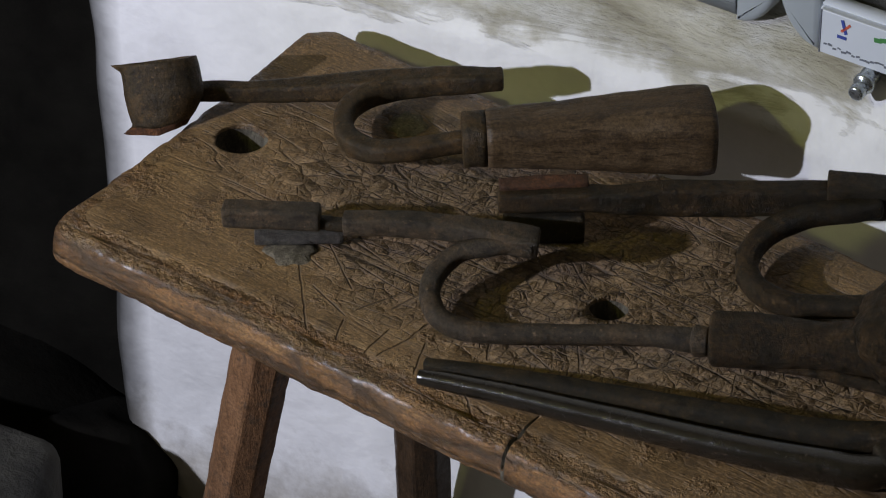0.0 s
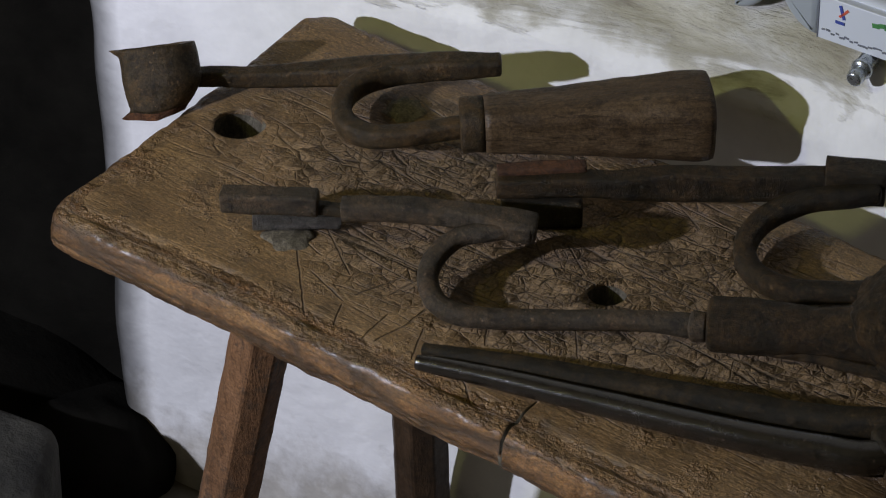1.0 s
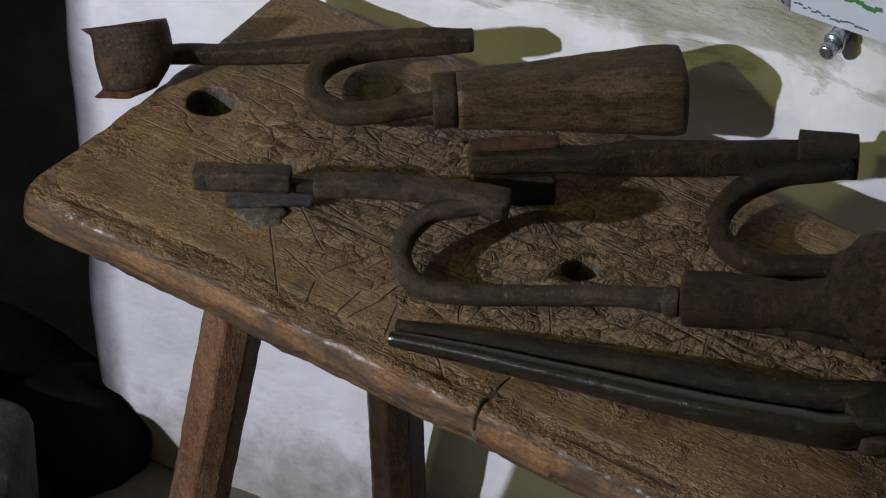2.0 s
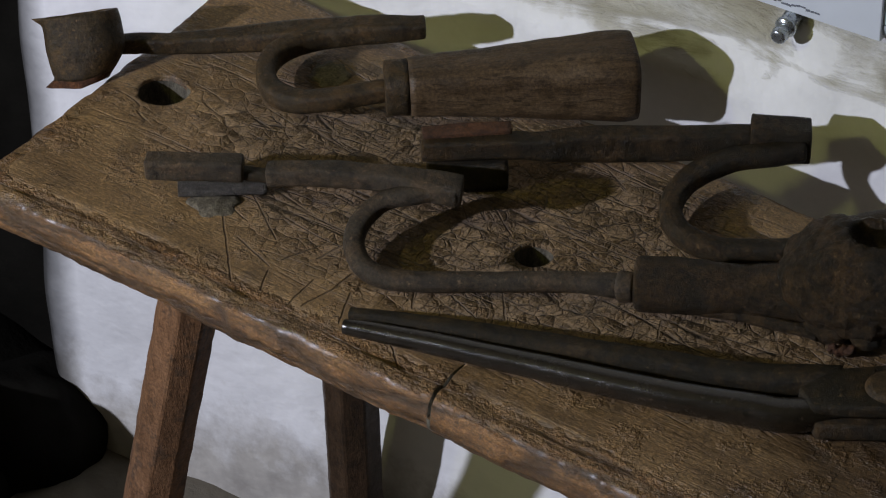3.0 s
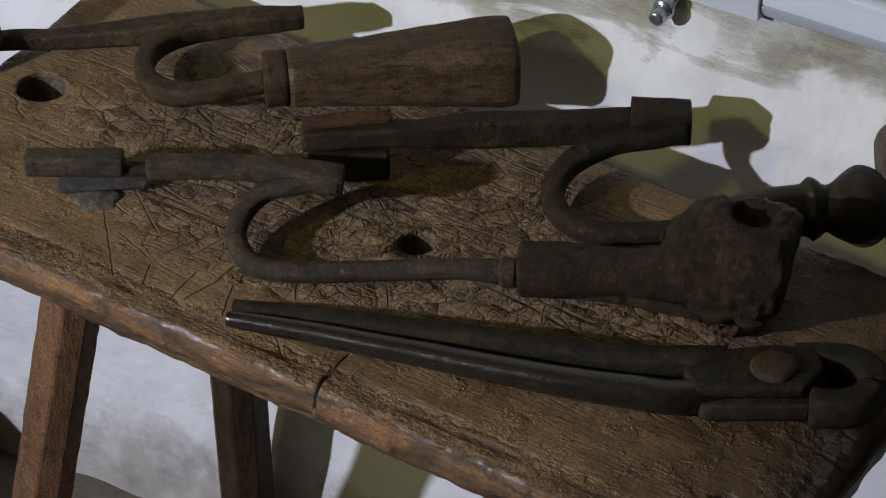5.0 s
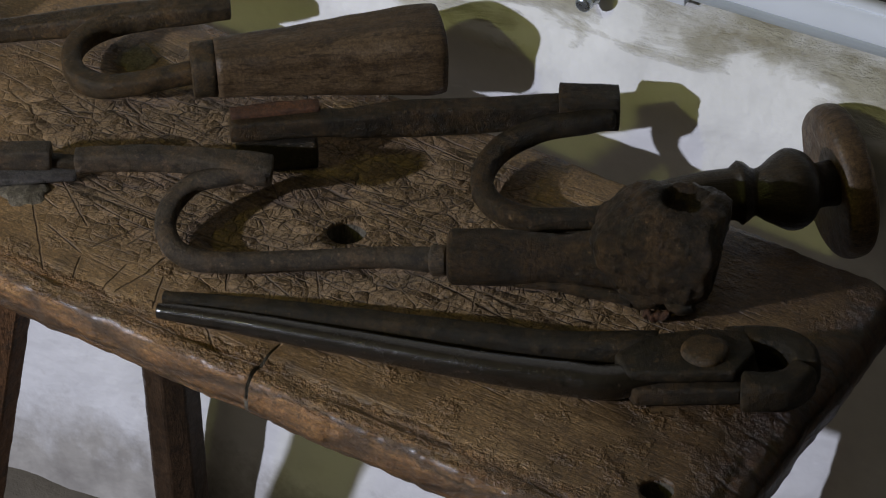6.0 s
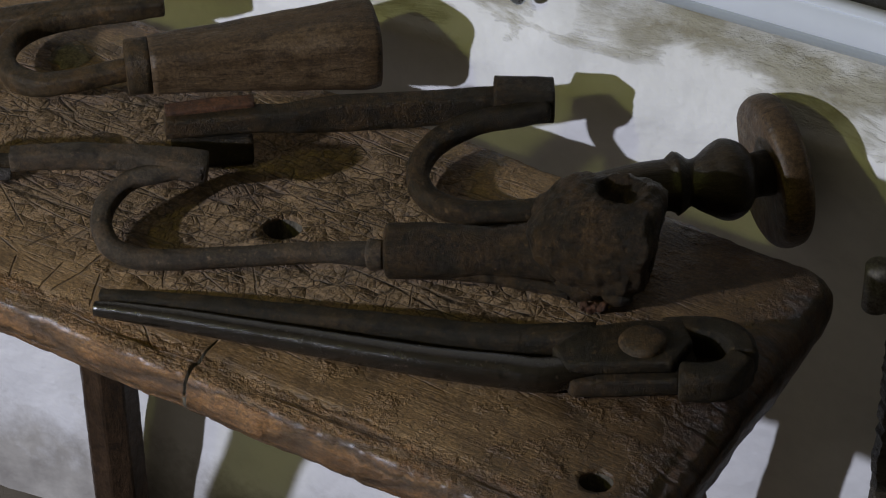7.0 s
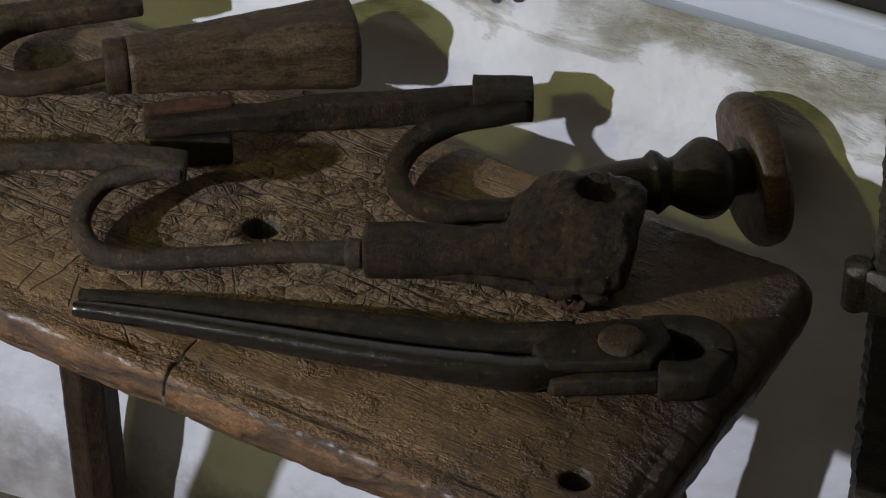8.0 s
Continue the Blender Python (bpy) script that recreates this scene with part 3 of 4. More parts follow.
def stool_board():
    corner = [FL, BL, BR, FR]
    radii = [0.014, 0.020, 0.020, 0.02]
    loop = []
    for i, c in enumerate(corner):
        a, b = (corner[i - 1] - c).normalized(), (corner[(i + 1) % 4] - c).normalized()
        r = radii[i]
        p, q = c + a * r, c + b * r
        for k in range(13):
            t = k / 12
            loop.append(p * (1 - t) ** 2 + c * 2 * t * (1 - t) + q * t ** 2)
    full = []
    for p, q in zip(loop, loop[1:] + loop[:1]):
        n = max(1, round((q - p).length / 0.0024))
        full += [p.lerp(q, k / n) for k in range(n)]
    mid_l, mid_r = (FL + BL) / 2, (FR + BR) / 2
    way = (mid_r - mid_l).normalized()
    s0, s1 = mid_l + way * 0.108, mid_r - way * 0.115
    length = (s1 - s0).length
    # rings: inward distance, drop below the top
    rings = [(0.010, -THICK), (0.004, -THICK + 0.001), (0.0008, -THICK + 0.005), (0.0, -0.0185), (0.0004, -0.0135), (0.0014, -0.0085), (0.0034, -0.0048), (0.0060, -0.0026), (0.0085, -0.0016), (0.0112, -0.0010), (0.0135, -0.0007), (0.0160, -0.0005), (0.0185, -0.0003), (0.0212, -0.0001), (0.0245, 0.0)]
    front = Vector((way.y, -way.x))
    rings += [(0.024 + 0.0045 * k, 0.0) for k in range(1, 19)]
    bm = bmesh.new()
    made = []
    for inward, drop in rings:
        ring = []
        for p in full:
            f = max(0.0, min(length, (p - s0).dot(way)))
            centre = s0 + way * f
            gap = (p - centre)
            q = p - gap.normalized() * min(inward, gap.length - 0.002)
            z = TOP + drop
            n3 = noise.noise((q.x * 18, q.y * 18, 1))
            wear = 0.0014 * noise.noise((p.x * 26, p.y * 26, 5)) + 0.0010 * noise.noise((p.x * 80, p.y * 80, 2)) + 0.0006 * noise.noise((p.x * 210, p.y * 210, 7))
            if inward < 0.022:
                q = q + gap.normalized() * wear
                z += (0.0012 * noise.noise((p.x * 45, p.y * 45, drop * 200)) + 0.0009 * noise.noise((p.x * 140, p.y * 140, drop * 400))) if drop < -0.001 else 0
            tip = max(0.0, gap.normalized().dot(way)) ** 2
            z -= 0.0032 * max(0.0, gap.normalized().dot(front)) * max(0.0, 1 - abs(inward - 0.0140) / 0.0052) * (1 + 0.7 * noise.noise((p.x * 22, p.y * 22, 8)))
            if 0.001 < inward < 0.034:
                z -= 0.0085 * tip * (1 - inward / 0.034) ** 0.8
            z += 0.0011 * n3
            ring.append(bm.verts.new((q.x, q.y, z)))
        made.append(ring)
    n = len(full)
    for a, b in zip(made, made[1:]):
        for k in range(n):
            bm.faces.new((a[k], a[(k + 1) % n], b[(k + 1) % n], b[k]))
    bm.faces.new(made[0][::-1])
    bm.faces.new(made[-1])
    bmesh.ops.triangulate(bm, faces=[f for f in bm.faces if len(f.verts) > 4])
    bmesh.ops.transform(bm, matrix=to_local, verts=bm.verts)
    return bm


def drilled(bm, cutters):
    """bm with the cutters taken out of it."""
    bmesh.ops.recalc_face_normals(bm, faces=bm.faces)
    me = bpy.data.meshes.new("blank")
    bm.to_mesh(me)
    ob = new("blank", me)
    tools = []
    for cut in cutters:
        bmesh.ops.recalc_face_normals(cut, faces=cut.faces)
        cm = bpy.data.meshes.new("cutter")
        cut.to_mesh(cm)
        c = new("cutter", cm)
        tools.append(c)
        mod = ob.modifiers.new("cut", "BOOLEAN")
        mod.operation, mod.object, mod.solver = "DIFFERENCE", c, "EXACT"
    bpy.context.view_layer.update()
    done = bpy.data.meshes.new_from_object(ob.evaluated_get(bpy.context.evaluated_depsgraph_get()))
    for o in [ob, *tools]:
        data = o.data
        bpy.data.objects.remove(o)
        bpy.data.meshes.remove(data)
    out = bmesh.new()
    out.from_mesh(done)
    bpy.data.meshes.remove(done)
    return out


def hole(x, y, r, lean=(0, 0), squash=1.0, seed=0.0):
    bm = rod((x - lean[0], y - lean[1], TOP - 0.05), (x + lean[0] * 0.4, y + lean[1] * 0.4, TOP + 0.02), r, r * 1.04, sides=22, rough=0.0012, grain=90, seed=seed)
    for v in bm.verts:
        v.co.x = x + (v.co.x - x) * squash
    bmesh.ops.transform(bm, matrix=to_local, verts=bm.verts)
    return bm


def slit(a, b, wide, deep):
    way = Vector((b[0] - a[0], b[1] - a[1])).normalized()
    side = Vector((-way.y, way.x)) * wide
    mid = Vector(((a[0] + b[0]) / 2, (a[1] + b[1]) / 2))
    a, b = Vector(a), Vector(b)
    bm = slab([a + side * 0.8, mid + side, b + side * 0.3, b - side * 0.3, mid - side * 0.8, a - side * 0.8], TOP - deep, TOP + 0.01, 0)
    bmesh.ops.transform(bm, matrix=to_local, verts=bm.verts)
    return bm


SLIT = ((0.1005, -0.1325), (0.1064, -0.0987))
board = drilled(stool_board(), [hole(-0.1415, 0.0351, 0.0135, (0.004, 0.003), 1.0), hole(0.0986, -0.0039, 0.0100, (0.002, 0.004), 1.0, 3.0), hole(0.3162, -0.1262, 0.0080, (0.0, 0.002), 1.0, 5.0),
                                  slit(SLIT[0], SLIT[1], 0.0012, 0.015)])
HOLES = [(to_local @ Vector((x, y, TOP))).xy.to_tuple() + (r,) for x, y, r in ((-0.1415, 0.0351, 0.0165), (0.0986, -0.0039, 0.0125), (0.3162, -0.1262, 0.0105))]
crack_a, crack_b = [(to_local @ Vector((*q, TOP))).xy for q in SLIT]
along = (crack_b - crack_a).normalized()
# insides of the holes and the slit take the grey-brown wood
for face in board.faces:
    c = face.calc_center_median()
    if c.z < -0.0025 and (any((c.x - x) ** 2 + (c.y - y) ** 2 < r * r for x, y, r in HOLES) or (abs(along.cross(c.xy - crack_a)) < 0.0014 and -0.001 < along.dot(c.xy - crack_a) < (crack_b - crack_a).length and abs(face.normal.z) < 0.5)):
        face.material_index = 1
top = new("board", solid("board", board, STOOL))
top.data.materials.append(HOLE_WOOD)
top.parent = stool
top.matrix_local = pose(0, 0, TOP)

for x, y, r in ((-0.0690, -0.0372, 0.0165), (-0.0690, 0.0890, 0.0150), (0.272, 0.03, 0.013)):
    bm = ball((x, y, TOP - 0.003), r, 0.0026, 190, (1, 1, 0.34), 4, x)
    part("tenon", bm, TENON, stool, "grey splintered leg end in the board")


def leg(top_at, way, length, radius):
    """An eight-sided splayed leg from the board's underside down to the floor."""
    a = Vector(top_at)
    b = a + Vector(way).normalized() * length
    bm = bmesh.new()
    axis = (b - a).normalized()
    side = axis.cross(Vector((0, 1, 0))).normalized()
    up = side.cross(axis)
    rings = []
    for i in range(60):
        t = i / 59
        c = a.lerp(b, t)
        ring = []
        for k in range(8):
            for bit in (0.06, 0.94):
                ang = 2 * math.pi * (k + bit) / 8 + 0.2
                face = 2 * math.pi * (k + 0.5) / 8 + 0.2
                r = radius / math.cos(ang - face) * 0.96
                p = c + (side * math.cos(ang) + up * math.sin(ang)) * r
                p += (side * math.cos(ang) + up * math.sin(ang)) * 0.0006 * noise.noise(p * 90)
                ring.append(bm.verts.new(p))
        rings.append(ring)
    n = 16
    for p, q in zip(rings, rings[1:]):
        for k in range(n):
            bm.faces.new((p[k], p[(k + 1) % n], q[(k + 1) % n], q[k]))
    bm.faces.new(rings[0][::-1]), bm.faces.new(rings[-1])
    return bm


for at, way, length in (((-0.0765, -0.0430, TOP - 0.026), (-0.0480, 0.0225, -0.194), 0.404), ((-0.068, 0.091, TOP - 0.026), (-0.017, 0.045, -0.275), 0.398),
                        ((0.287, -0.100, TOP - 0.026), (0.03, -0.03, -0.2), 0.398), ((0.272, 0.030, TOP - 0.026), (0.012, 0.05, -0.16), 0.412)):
    # old: the back-left leg, whose shade is painted as darker wood
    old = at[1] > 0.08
    part("leg", leg(at, way, length, 0.0164), SHADED_LEG if old else LEG, stool, "eight-sided splayed leg with shade put into its colour" if old else "reddish-brown eight-sided splayed leg", smooth=False)

# ---- the tools on the stool ----
A_BAR = [
    (-0.1774, 0.0515, 0.43, 0.0045, 0.0045),
    (-0.1708, 0.055, 0.43, 0.0045, 0.0048),
    (-0.1505, 0.0682, 0.4285, 0.0048, 0.005),
    (-0.1214, 0.0839, 0.4305, 0.006, 0.0055),
    (-0.088, 0.0982, 0.435, 0.0075, 0.0065),
    (-0.0546, 0.113, 0.4395, 0.007, 0.006),
    (-0.0312, 0.1262, 0.44, 0.0058, 0.0048),
]
A_HOOK = [
    (-0.068, 0.106, 0.437, 0.005, 0.0055),
    (-0.0829, 0.095, 0.4355, 0.0055, 0.006),
    (-0.0907, 0.0839, 0.435, 0.0055, 0.006),
    (-0.0944, 0.0707, 0.4345, 0.0055, 0.006),
    (-0.0906, 0.0569, 0.434, 0.0055, 0.006),
    (-0.0798, 0.0443, 0.4345, 0.0055, 0.006),
    (-0.0646, 0.0397, 0.436, 0.0055, 0.006),
    (-0.049, 0.045, 0.438, 0.0055, 0.0055),
    (-0.0198, 0.0666, 0.4405, 0.005, 0.0055),
]
A_FER = [
    (-0.0227, 0.0655, 0.441, 0.0135),
    (-0.0125, 0.0715, 0.4414, 0.0139),
]
A_HANDLE = [
    (-0.0112, 0.0722, 0.4415, 0.0136),
    (-0.009, 0.0735, 0.4416, 0.014),
    (0.0237, 0.093, 0.4425, 0.0162),
    (0.0623, 0.1163, 0.443, 0.0196),
    (0.0846, 0.1285, 0.4435, 0.0212),
    (0.0904, 0.1322, 0.4435, 0.0204),
]
B_BAR = [
    (-0.0986, -0.054, 0.444, 0.0058, 0.006),
    (-0.0705, -0.0432, 0.4455, 0.0058, 0.006),
    (-0.0535, -0.0357, 0.4455, 0.0058, 0.006),
]
B_BAR2 = [
    (-0.04, -0.0322, 0.444, 0.0056, 0.0056),
    (-0.0102, -0.0204, 0.446, 0.0058, 0.0056),
    (0.02, -0.012, 0.4475, 0.0064, 0.0056),
    (0.038, -0.0095, 0.4478, 0.0082, 0.0058),
    (0.05, -0.007, 0.4475, 0.0088, 0.006),
    (0.057, -0.0045, 0.447, 0.0082, 0.006),
]
B_PLATE = [
    (-0.0890, -0.0403, 0.4245, 0.007, 0.0025),
    (-0.0498, -0.0178, 0.4245, 0.007, 0.0025),
]
B_HOOK = [
    (0.0569, -0.0091, 0.4480, 0.005, 0.0052),
    (0.0458, -0.0121, 0.4475, 0.005, 0.005),
    (0.0359, -0.0178, 0.4460, 0.005, 0.005),
    (0.0229, -0.0241, 0.4420, 0.005, 0.005),
    (0.0171, -0.0376, 0.4370, 0.0055, 0.0055),
    (0.0191, -0.0505, 0.4320, 0.0055, 0.0055),
    (0.0298, -0.0616, 0.4290, 0.0055, 0.0055),
    (0.0435, -0.0629, 0.4270, 0.0055, 0.0055),
    (0.0615, -0.0575, 0.4270, 0.0052, 0.0052),
    (0.0926, -0.0435, 0.4280, 0.005, 0.005),
    (0.1270, -0.0300, 0.4310, 0.005, 0.005),
    (0.1535, -0.0235, 0.4330, 0.006, 0.006),
    (0.1640, -0.0214, 0.4340, 0.005, 0.005),
]
B_HANDLE = [
    (0.1636, -0.0188, 0.4345, 0.0139),
    (0.1866, -0.0096, 0.4345, 0.0138),
    (0.2157, 0.0011, 0.4345, 0.0127),
    (0.2373, 0.0078, 0.4370, 0.015),
    (0.2461, 0.0082, 0.4400, 0.018),
]
B_BURL = [
    (0.2365, 0.0082, 0.4425, 0.0175),
    (0.246, 0.0105, 0.447, 0.0235),
    (0.258, 0.0138, 0.45, 0.0272),
    (0.269, 0.0158, 0.4505, 0.028),
    (0.28, 0.018, 0.45, 0.0272),
    (0.288, 0.0195, 0.449, 0.025),
]
C_BAR = [
    (0.0232, 0.0191, 0.4475, 0.0055, 0.0058),
    (0.0617, 0.0408, 0.4475, 0.0055, 0.0058),
    (0.08, 0.0515, 0.4462, 0.0055, 0.0068),
    (0.0969, 0.064, 0.4447, 0.0058, 0.0086),
    (0.1332, 0.0853, 0.443, 0.0058, 0.0084),
    (0.169, 0.1073, 0.4418, 0.006, 0.0078),
]
C_BLOCK = [
    (0.169, 0.108, 0.4432, 0.0085, 0.0112),
    (0.1968, 0.1199, 0.443, 0.0085, 0.01),
]
C_FLANGE = [
    (0.0215, 0.0225, 0.4535, 0.0042, 0.0022),
    (0.04, 0.0345, 0.454, 0.0046, 0.0022),
    (0.0598, 0.0465, 0.454, 0.004, 0.0022),
]
C_HOOK = [
    (0.1952, 0.1128, 0.4420, 0.006, 0.0065),
    (0.1843, 0.1021, 0.4420, 0.006, 0.006),
    (0.1651, 0.0874, 0.4410, 0.006, 0.006),
    (0.1511, 0.0695, 0.4360, 0.006, 0.006),
    (0.1500, 0.0503, 0.4310, 0.006, 0.006),
    (0.1618, 0.0361, 0.4280, 0.006, 0.006),
    (0.1811, 0.0331, 0.4270, 0.006, 0.006),
    (0.2029, 0.0404, 0.4280, 0.0055, 0.0055),
    (0.2306, 0.0520, 0.4320, 0.005, 0.005),
]
C_HANDLE = [
    (0.2321, 0.0441, 0.4380, 0.012),
    (0.2563, 0.0603, 0.4420, 0.0125),
    (0.2660, 0.0669, 0.4430, 0.0129),
    (0.2771, 0.0738, 0.4430, 0.0135),
    (0.2802, 0.0761, 0.4430, 0.0165),
    (0.2838, 0.0780, 0.4430, 0.0145),
    (0.2871, 0.0798, 0.4430, 0.012),
    (0.2935, 0.0829, 0.4430, 0.016),
    (0.3017, 0.0897, 0.4420, 0.021),
    (0.3073, 0.0954, 0.4410, 0.0185),
    (0.3118, 0.1001, 0.4400, 0.012),
    (0.3185, 0.1088, 0.4380, 0.012),
]
T_LOW = [
    (0.0447, -0.1090, 0.4290, 0.0038),
    (0.0583, -0.1064, 0.4290, 0.0045),
    (0.0927, -0.1011, 0.4290, 0.0055),
    (0.1500, -0.0937, 0.4290, 0.0064),
    (0.2067, -0.0863, 0.4290, 0.0074),
    (0.2479, -0.0785, 0.4290, 0.0082),
    (0.2692, -0.0732, 0.4290, 0.0085),
    (0.2878, -0.0606, 0.4300, 0.0075),
]
T_UP = [
    (0.0421, -0.0976, 0.4280, 0.0032),
    (0.0870, -0.0891, 0.4290, 0.005),
    (0.1427, -0.0773, 0.4290, 0.006),
    (0.1986, -0.0670, 0.4300, 0.0068),
    (0.2399, -0.0588, 0.4310, 0.007),
    (0.2820, -0.0419, 0.4310, 0.008),
]
T_PIV = [
    (0.268, -0.063, 0.44),
    (0.279, -0.041, 0.44),
    (0.3, -0.0275, 0.44),
    (0.32, -0.02, 0.44),
    (0.33, -0.033, 0.44),
    (0.327, -0.052, 0.44),
    (0.28, -0.0735, 0.44),
    (0.308, -0.044, 0.44),
]
T_JU = [
    (0.313, -0.026, 0.436),
    (0.326, -0.019, 0.436),
    (0.3385, -0.0165, 0.436),
    (0.3495, -0.0205, 0.436),
    (0.3545, -0.029, 0.436),
]
T_JL = [
    (0.332, -0.0545, 0.436),
    (0.344, -0.05, 0.436),
    (0.352, -0.043, 0.436),
    (0.355, -0.033, 0.436),
]

gouge = thing("hooked_gouge", "rusty hooked iron gouge with a thick wooden handle on the stool", "hand tool", (-0.02, 0.066, TOP))
part("shank", sweep(A_BAR, 6, 28, rough=0.0006), RUST, gouge)
part("hook", sweep(A_HOOK, 4.0, 20, rough=0.0004), RUST, gouge)
part("ferrule", sweep(A_FER, 3.0, 36, rough=0.0005, cap=0.10), RUST, gouge, "dark iron ferrule")
part("handle", sweep(A_HANDLE, 3.4, 56, rough=0.0008, grain=35, cap=0.10), HANDLE, gouge, "worn brown tapered wooden handle")


def cup(lo, hi):
    """A bent sheet-iron cup: narrower at its foot, with a turned-out lip."""
    up = Vector((-0.25, 0.47, 0.85)).normalized()
    right = Vector((0.883, 0.469, 0.0))
    ahead = up.cross(right).normalized()
    right = ahead.cross(up)
    mid = Vector((-0.1909, 0.0361, 0.4325))
    bm = bmesh.new()
    nu, nv = 64, 20
    sides = []
    for skin in (0.0, -0.0024):
        rows = []
        for j in range(nv + 1):
            t = lo + (hi - lo) * j / nv
            h = (t - 0.53) * 0.0400
            row = []
            for i in range(nu):
                a = 2 * math.pi * i / nu
                c, s = math.cos(a), math.sin(a)
                wide = 0.0125 + 0.0085 * math.sin(min(1.0, t * 1.5) * math.pi / 2) + skin
                wide *= 1.04 - 0.24 * max(0.0, t - 0.5) * max(0.0, c)
                left = max(0.0, -c)
                lip = 0.0050 * left ** 6 * max(0.0, t - 0.90) / 0.10 + 0.0062 * max(0.0, 0.13 - t) / 0.13 * (0.15 + left ** 2)
                p = mid + right * ((wide + lip) * c + 0.002 * math.sin(t * math.pi) - 0.001) - ahead * ((wide * 0.8) * s)
                p += up * (h + 0.0025 * t * c + 0.005 * max(0.0, c) * (1 - t) ** 2)
                p += (up * 0.6 + right * 0.4) * 0.0020 * noise.noise(p * 85) * (1.4 if t < 0.2 else 0.6)
                row.append(bm.verts.new(p))
            rows.append(row)
        sides.append(rows)
    for rows in sides:
        for a, b in zip(rows, rows[1:]):
            for i in range(nu):
                k = (i + 1) % nu
                bm.faces.new((a[i], a[k], b[k], b[i]))
    for j in (0, nv):
        for i in range(nu):
            k = (i + 1) % nu
            bm.faces.new((sides[0][j][i], sides[0][j][k], sides[1][j][k], sides[1][j][i]))
    return bm


part("socket", cup(0.11, 1.0), RUST, gouge, "bent rusty sheet-iron cup")
part("worn_lip", cup(0.0, 0.11), ORANGE, gouge, "orange worn lip at the cup's foot")

cutter = thing("hooked_cutter", "dark forged hooked cutter with a knobbly wrapped handle", "hand tool", (0.06, -0.04, TOP))
part("blade_bar", sweep(B_BAR, 8, 32, rough=0.0004), GREY_IRON, cutter)
part("tang", sweep([(-0.055, -0.0355, 0.4420, 0.0036, 0.0030), (-0.039, -0.0312, 0.4420, 0.0036, 0.0030)], 6, 16), IRON, cutter, "thin dark tang in the slot")
part("shank", sweep(B_BAR2, 5, 32, rough=0.0005, cap=0.25), GREY_IRON, cutter)
part("sole_plate", sweep(B_PLATE, 6, 16, rough=0.0004), SCALE_IRON, cutter, "short grey iron plate under the tip")
part("hook", sweep(B_HOOK, 2.4, 20, rough=0.0003), GREY_IRON, cutter)
part("collar", rod((0.1555, -0.0232, 0.4330), (0.1615, -0.0219, 0.4338), 0.0082, 0.0074, rough=0.0003), GREY_IRON, cutter, "forged collar before the handle")
part("handle", sweep(B_HANDLE, 2.2, 40, rough=0.0011, grain=45), LEATHER, cutter, "dark hide-wrapped handle")
lump = sweep(B_BURL, 2.8, 72, 0.0012, rough=0.0012, grain=60, cap=0.25)
pit = Vector((0.2720, 0.0205, 0.4770))
for v in lump.verts:
    v.co += (v.co - Vector((0.265, 0.015, 0.448))).normalized() * (0.0022 * noise.noise(v.co * 95) + 0.0011 * noise.noise(v.co * 260) + 0.0005 * noise.noise(v.co * 600))
    d = (v.co - pit).length
    if d < 0.013:
        v.co += (Vector((0.265, 0.015, 0.445)) - pit).normalized() * 0.014 * (1 - (d / 0.013) ** 2)
burl = part("burl", lump, LEATHER, cutter, "knobbly dark burl at the handle's end")
for at, r, squash in (((0.2585, -0.0040, 0.4300), 0.0085, (1.6, 0.8, 0.9)), ((0.2790, -0.0030, 0.4305), 0.0075, (1.3, 0.9, 0.8)), ((0.2630, -0.0075, 0.4520), 0.0062, (1.5, 0.7, 1.1)), ((0.2505, 0.0105, 0.4700), 0.0060, (1.4, 1.0, 0.6))):
    part("knot", ball(at, r, 0.0016, 160, squash, 3, at[0]), LEATHER, burl)
part("frayed_rim", sweep([(0.2640, -0.0128, 0.4255, 0.0022), (0.2700, -0.0115, 0.4250, 0.0026), (0.2765, -0.0095, 0.4262, 0.0020)], 2.0, 14, 0.0008, rough=0.0016, grain=420), ORANGE, burl, "frayed ochre rim under the burl")
part("welt", sweep([(0.1900, -0.0180, 0.4262, 0.0016, 0.0020), (0.2180, -0.0095, 0.4252, 0.0020, 0.0026), (0.2420, -0.0072, 0.4262, 0.0030, 0.0034), (0.2560, -0.0080, 0.4270, 0.0035, 0.0040)], 2.0, 14, rough=0.0008), LEATHER, cutter, "raised seam along the wrapped handle")

scraper = thing("hooked_scraper", "rusty hooked iron scraper with a dark turned knob handle", "hand tool", (0.18, 0.04, TOP))
part("bar", sweep(C_BAR, 8, 32, rough=0.0004), IRON, scraper)
part("block", sweep(C_BLOCK, 9, 36, rough=0.0003, cap=0.15), IRON, scraper, "square iron block on the bar")
part("flange", sweep(C_FLANGE, 7, 20, rough=0.0003), ORANGE, scraper, "orange-rusted upright flange")
part("sole", sweep([(0.0250, 0.0215, 0.4290, 0.0050, 0.0085), (0.0600, 0.0415, 0.4290, 0.0050, 0.0085)], 8, 20, rough=0.0003), TONG_IRON, scraper, "dark lower plate under the bar's end")
part("hook", sweep(C_HOOK, 3.0, 20, rough=0.0004), IRON, scraper)
part("handle", sweep(C_HANDLE, 2.0, 44, 0.0015, rough=0.0003), TURNED, scraper, "dark turned handle with ring and bulb, shade in its colour")
mid, out = Vector((-0.004, -0.003, 0)) + Vector((0.3178, 0.1272, 0.426)), Vector((0.758, 0.645, 0.036)).normalized()
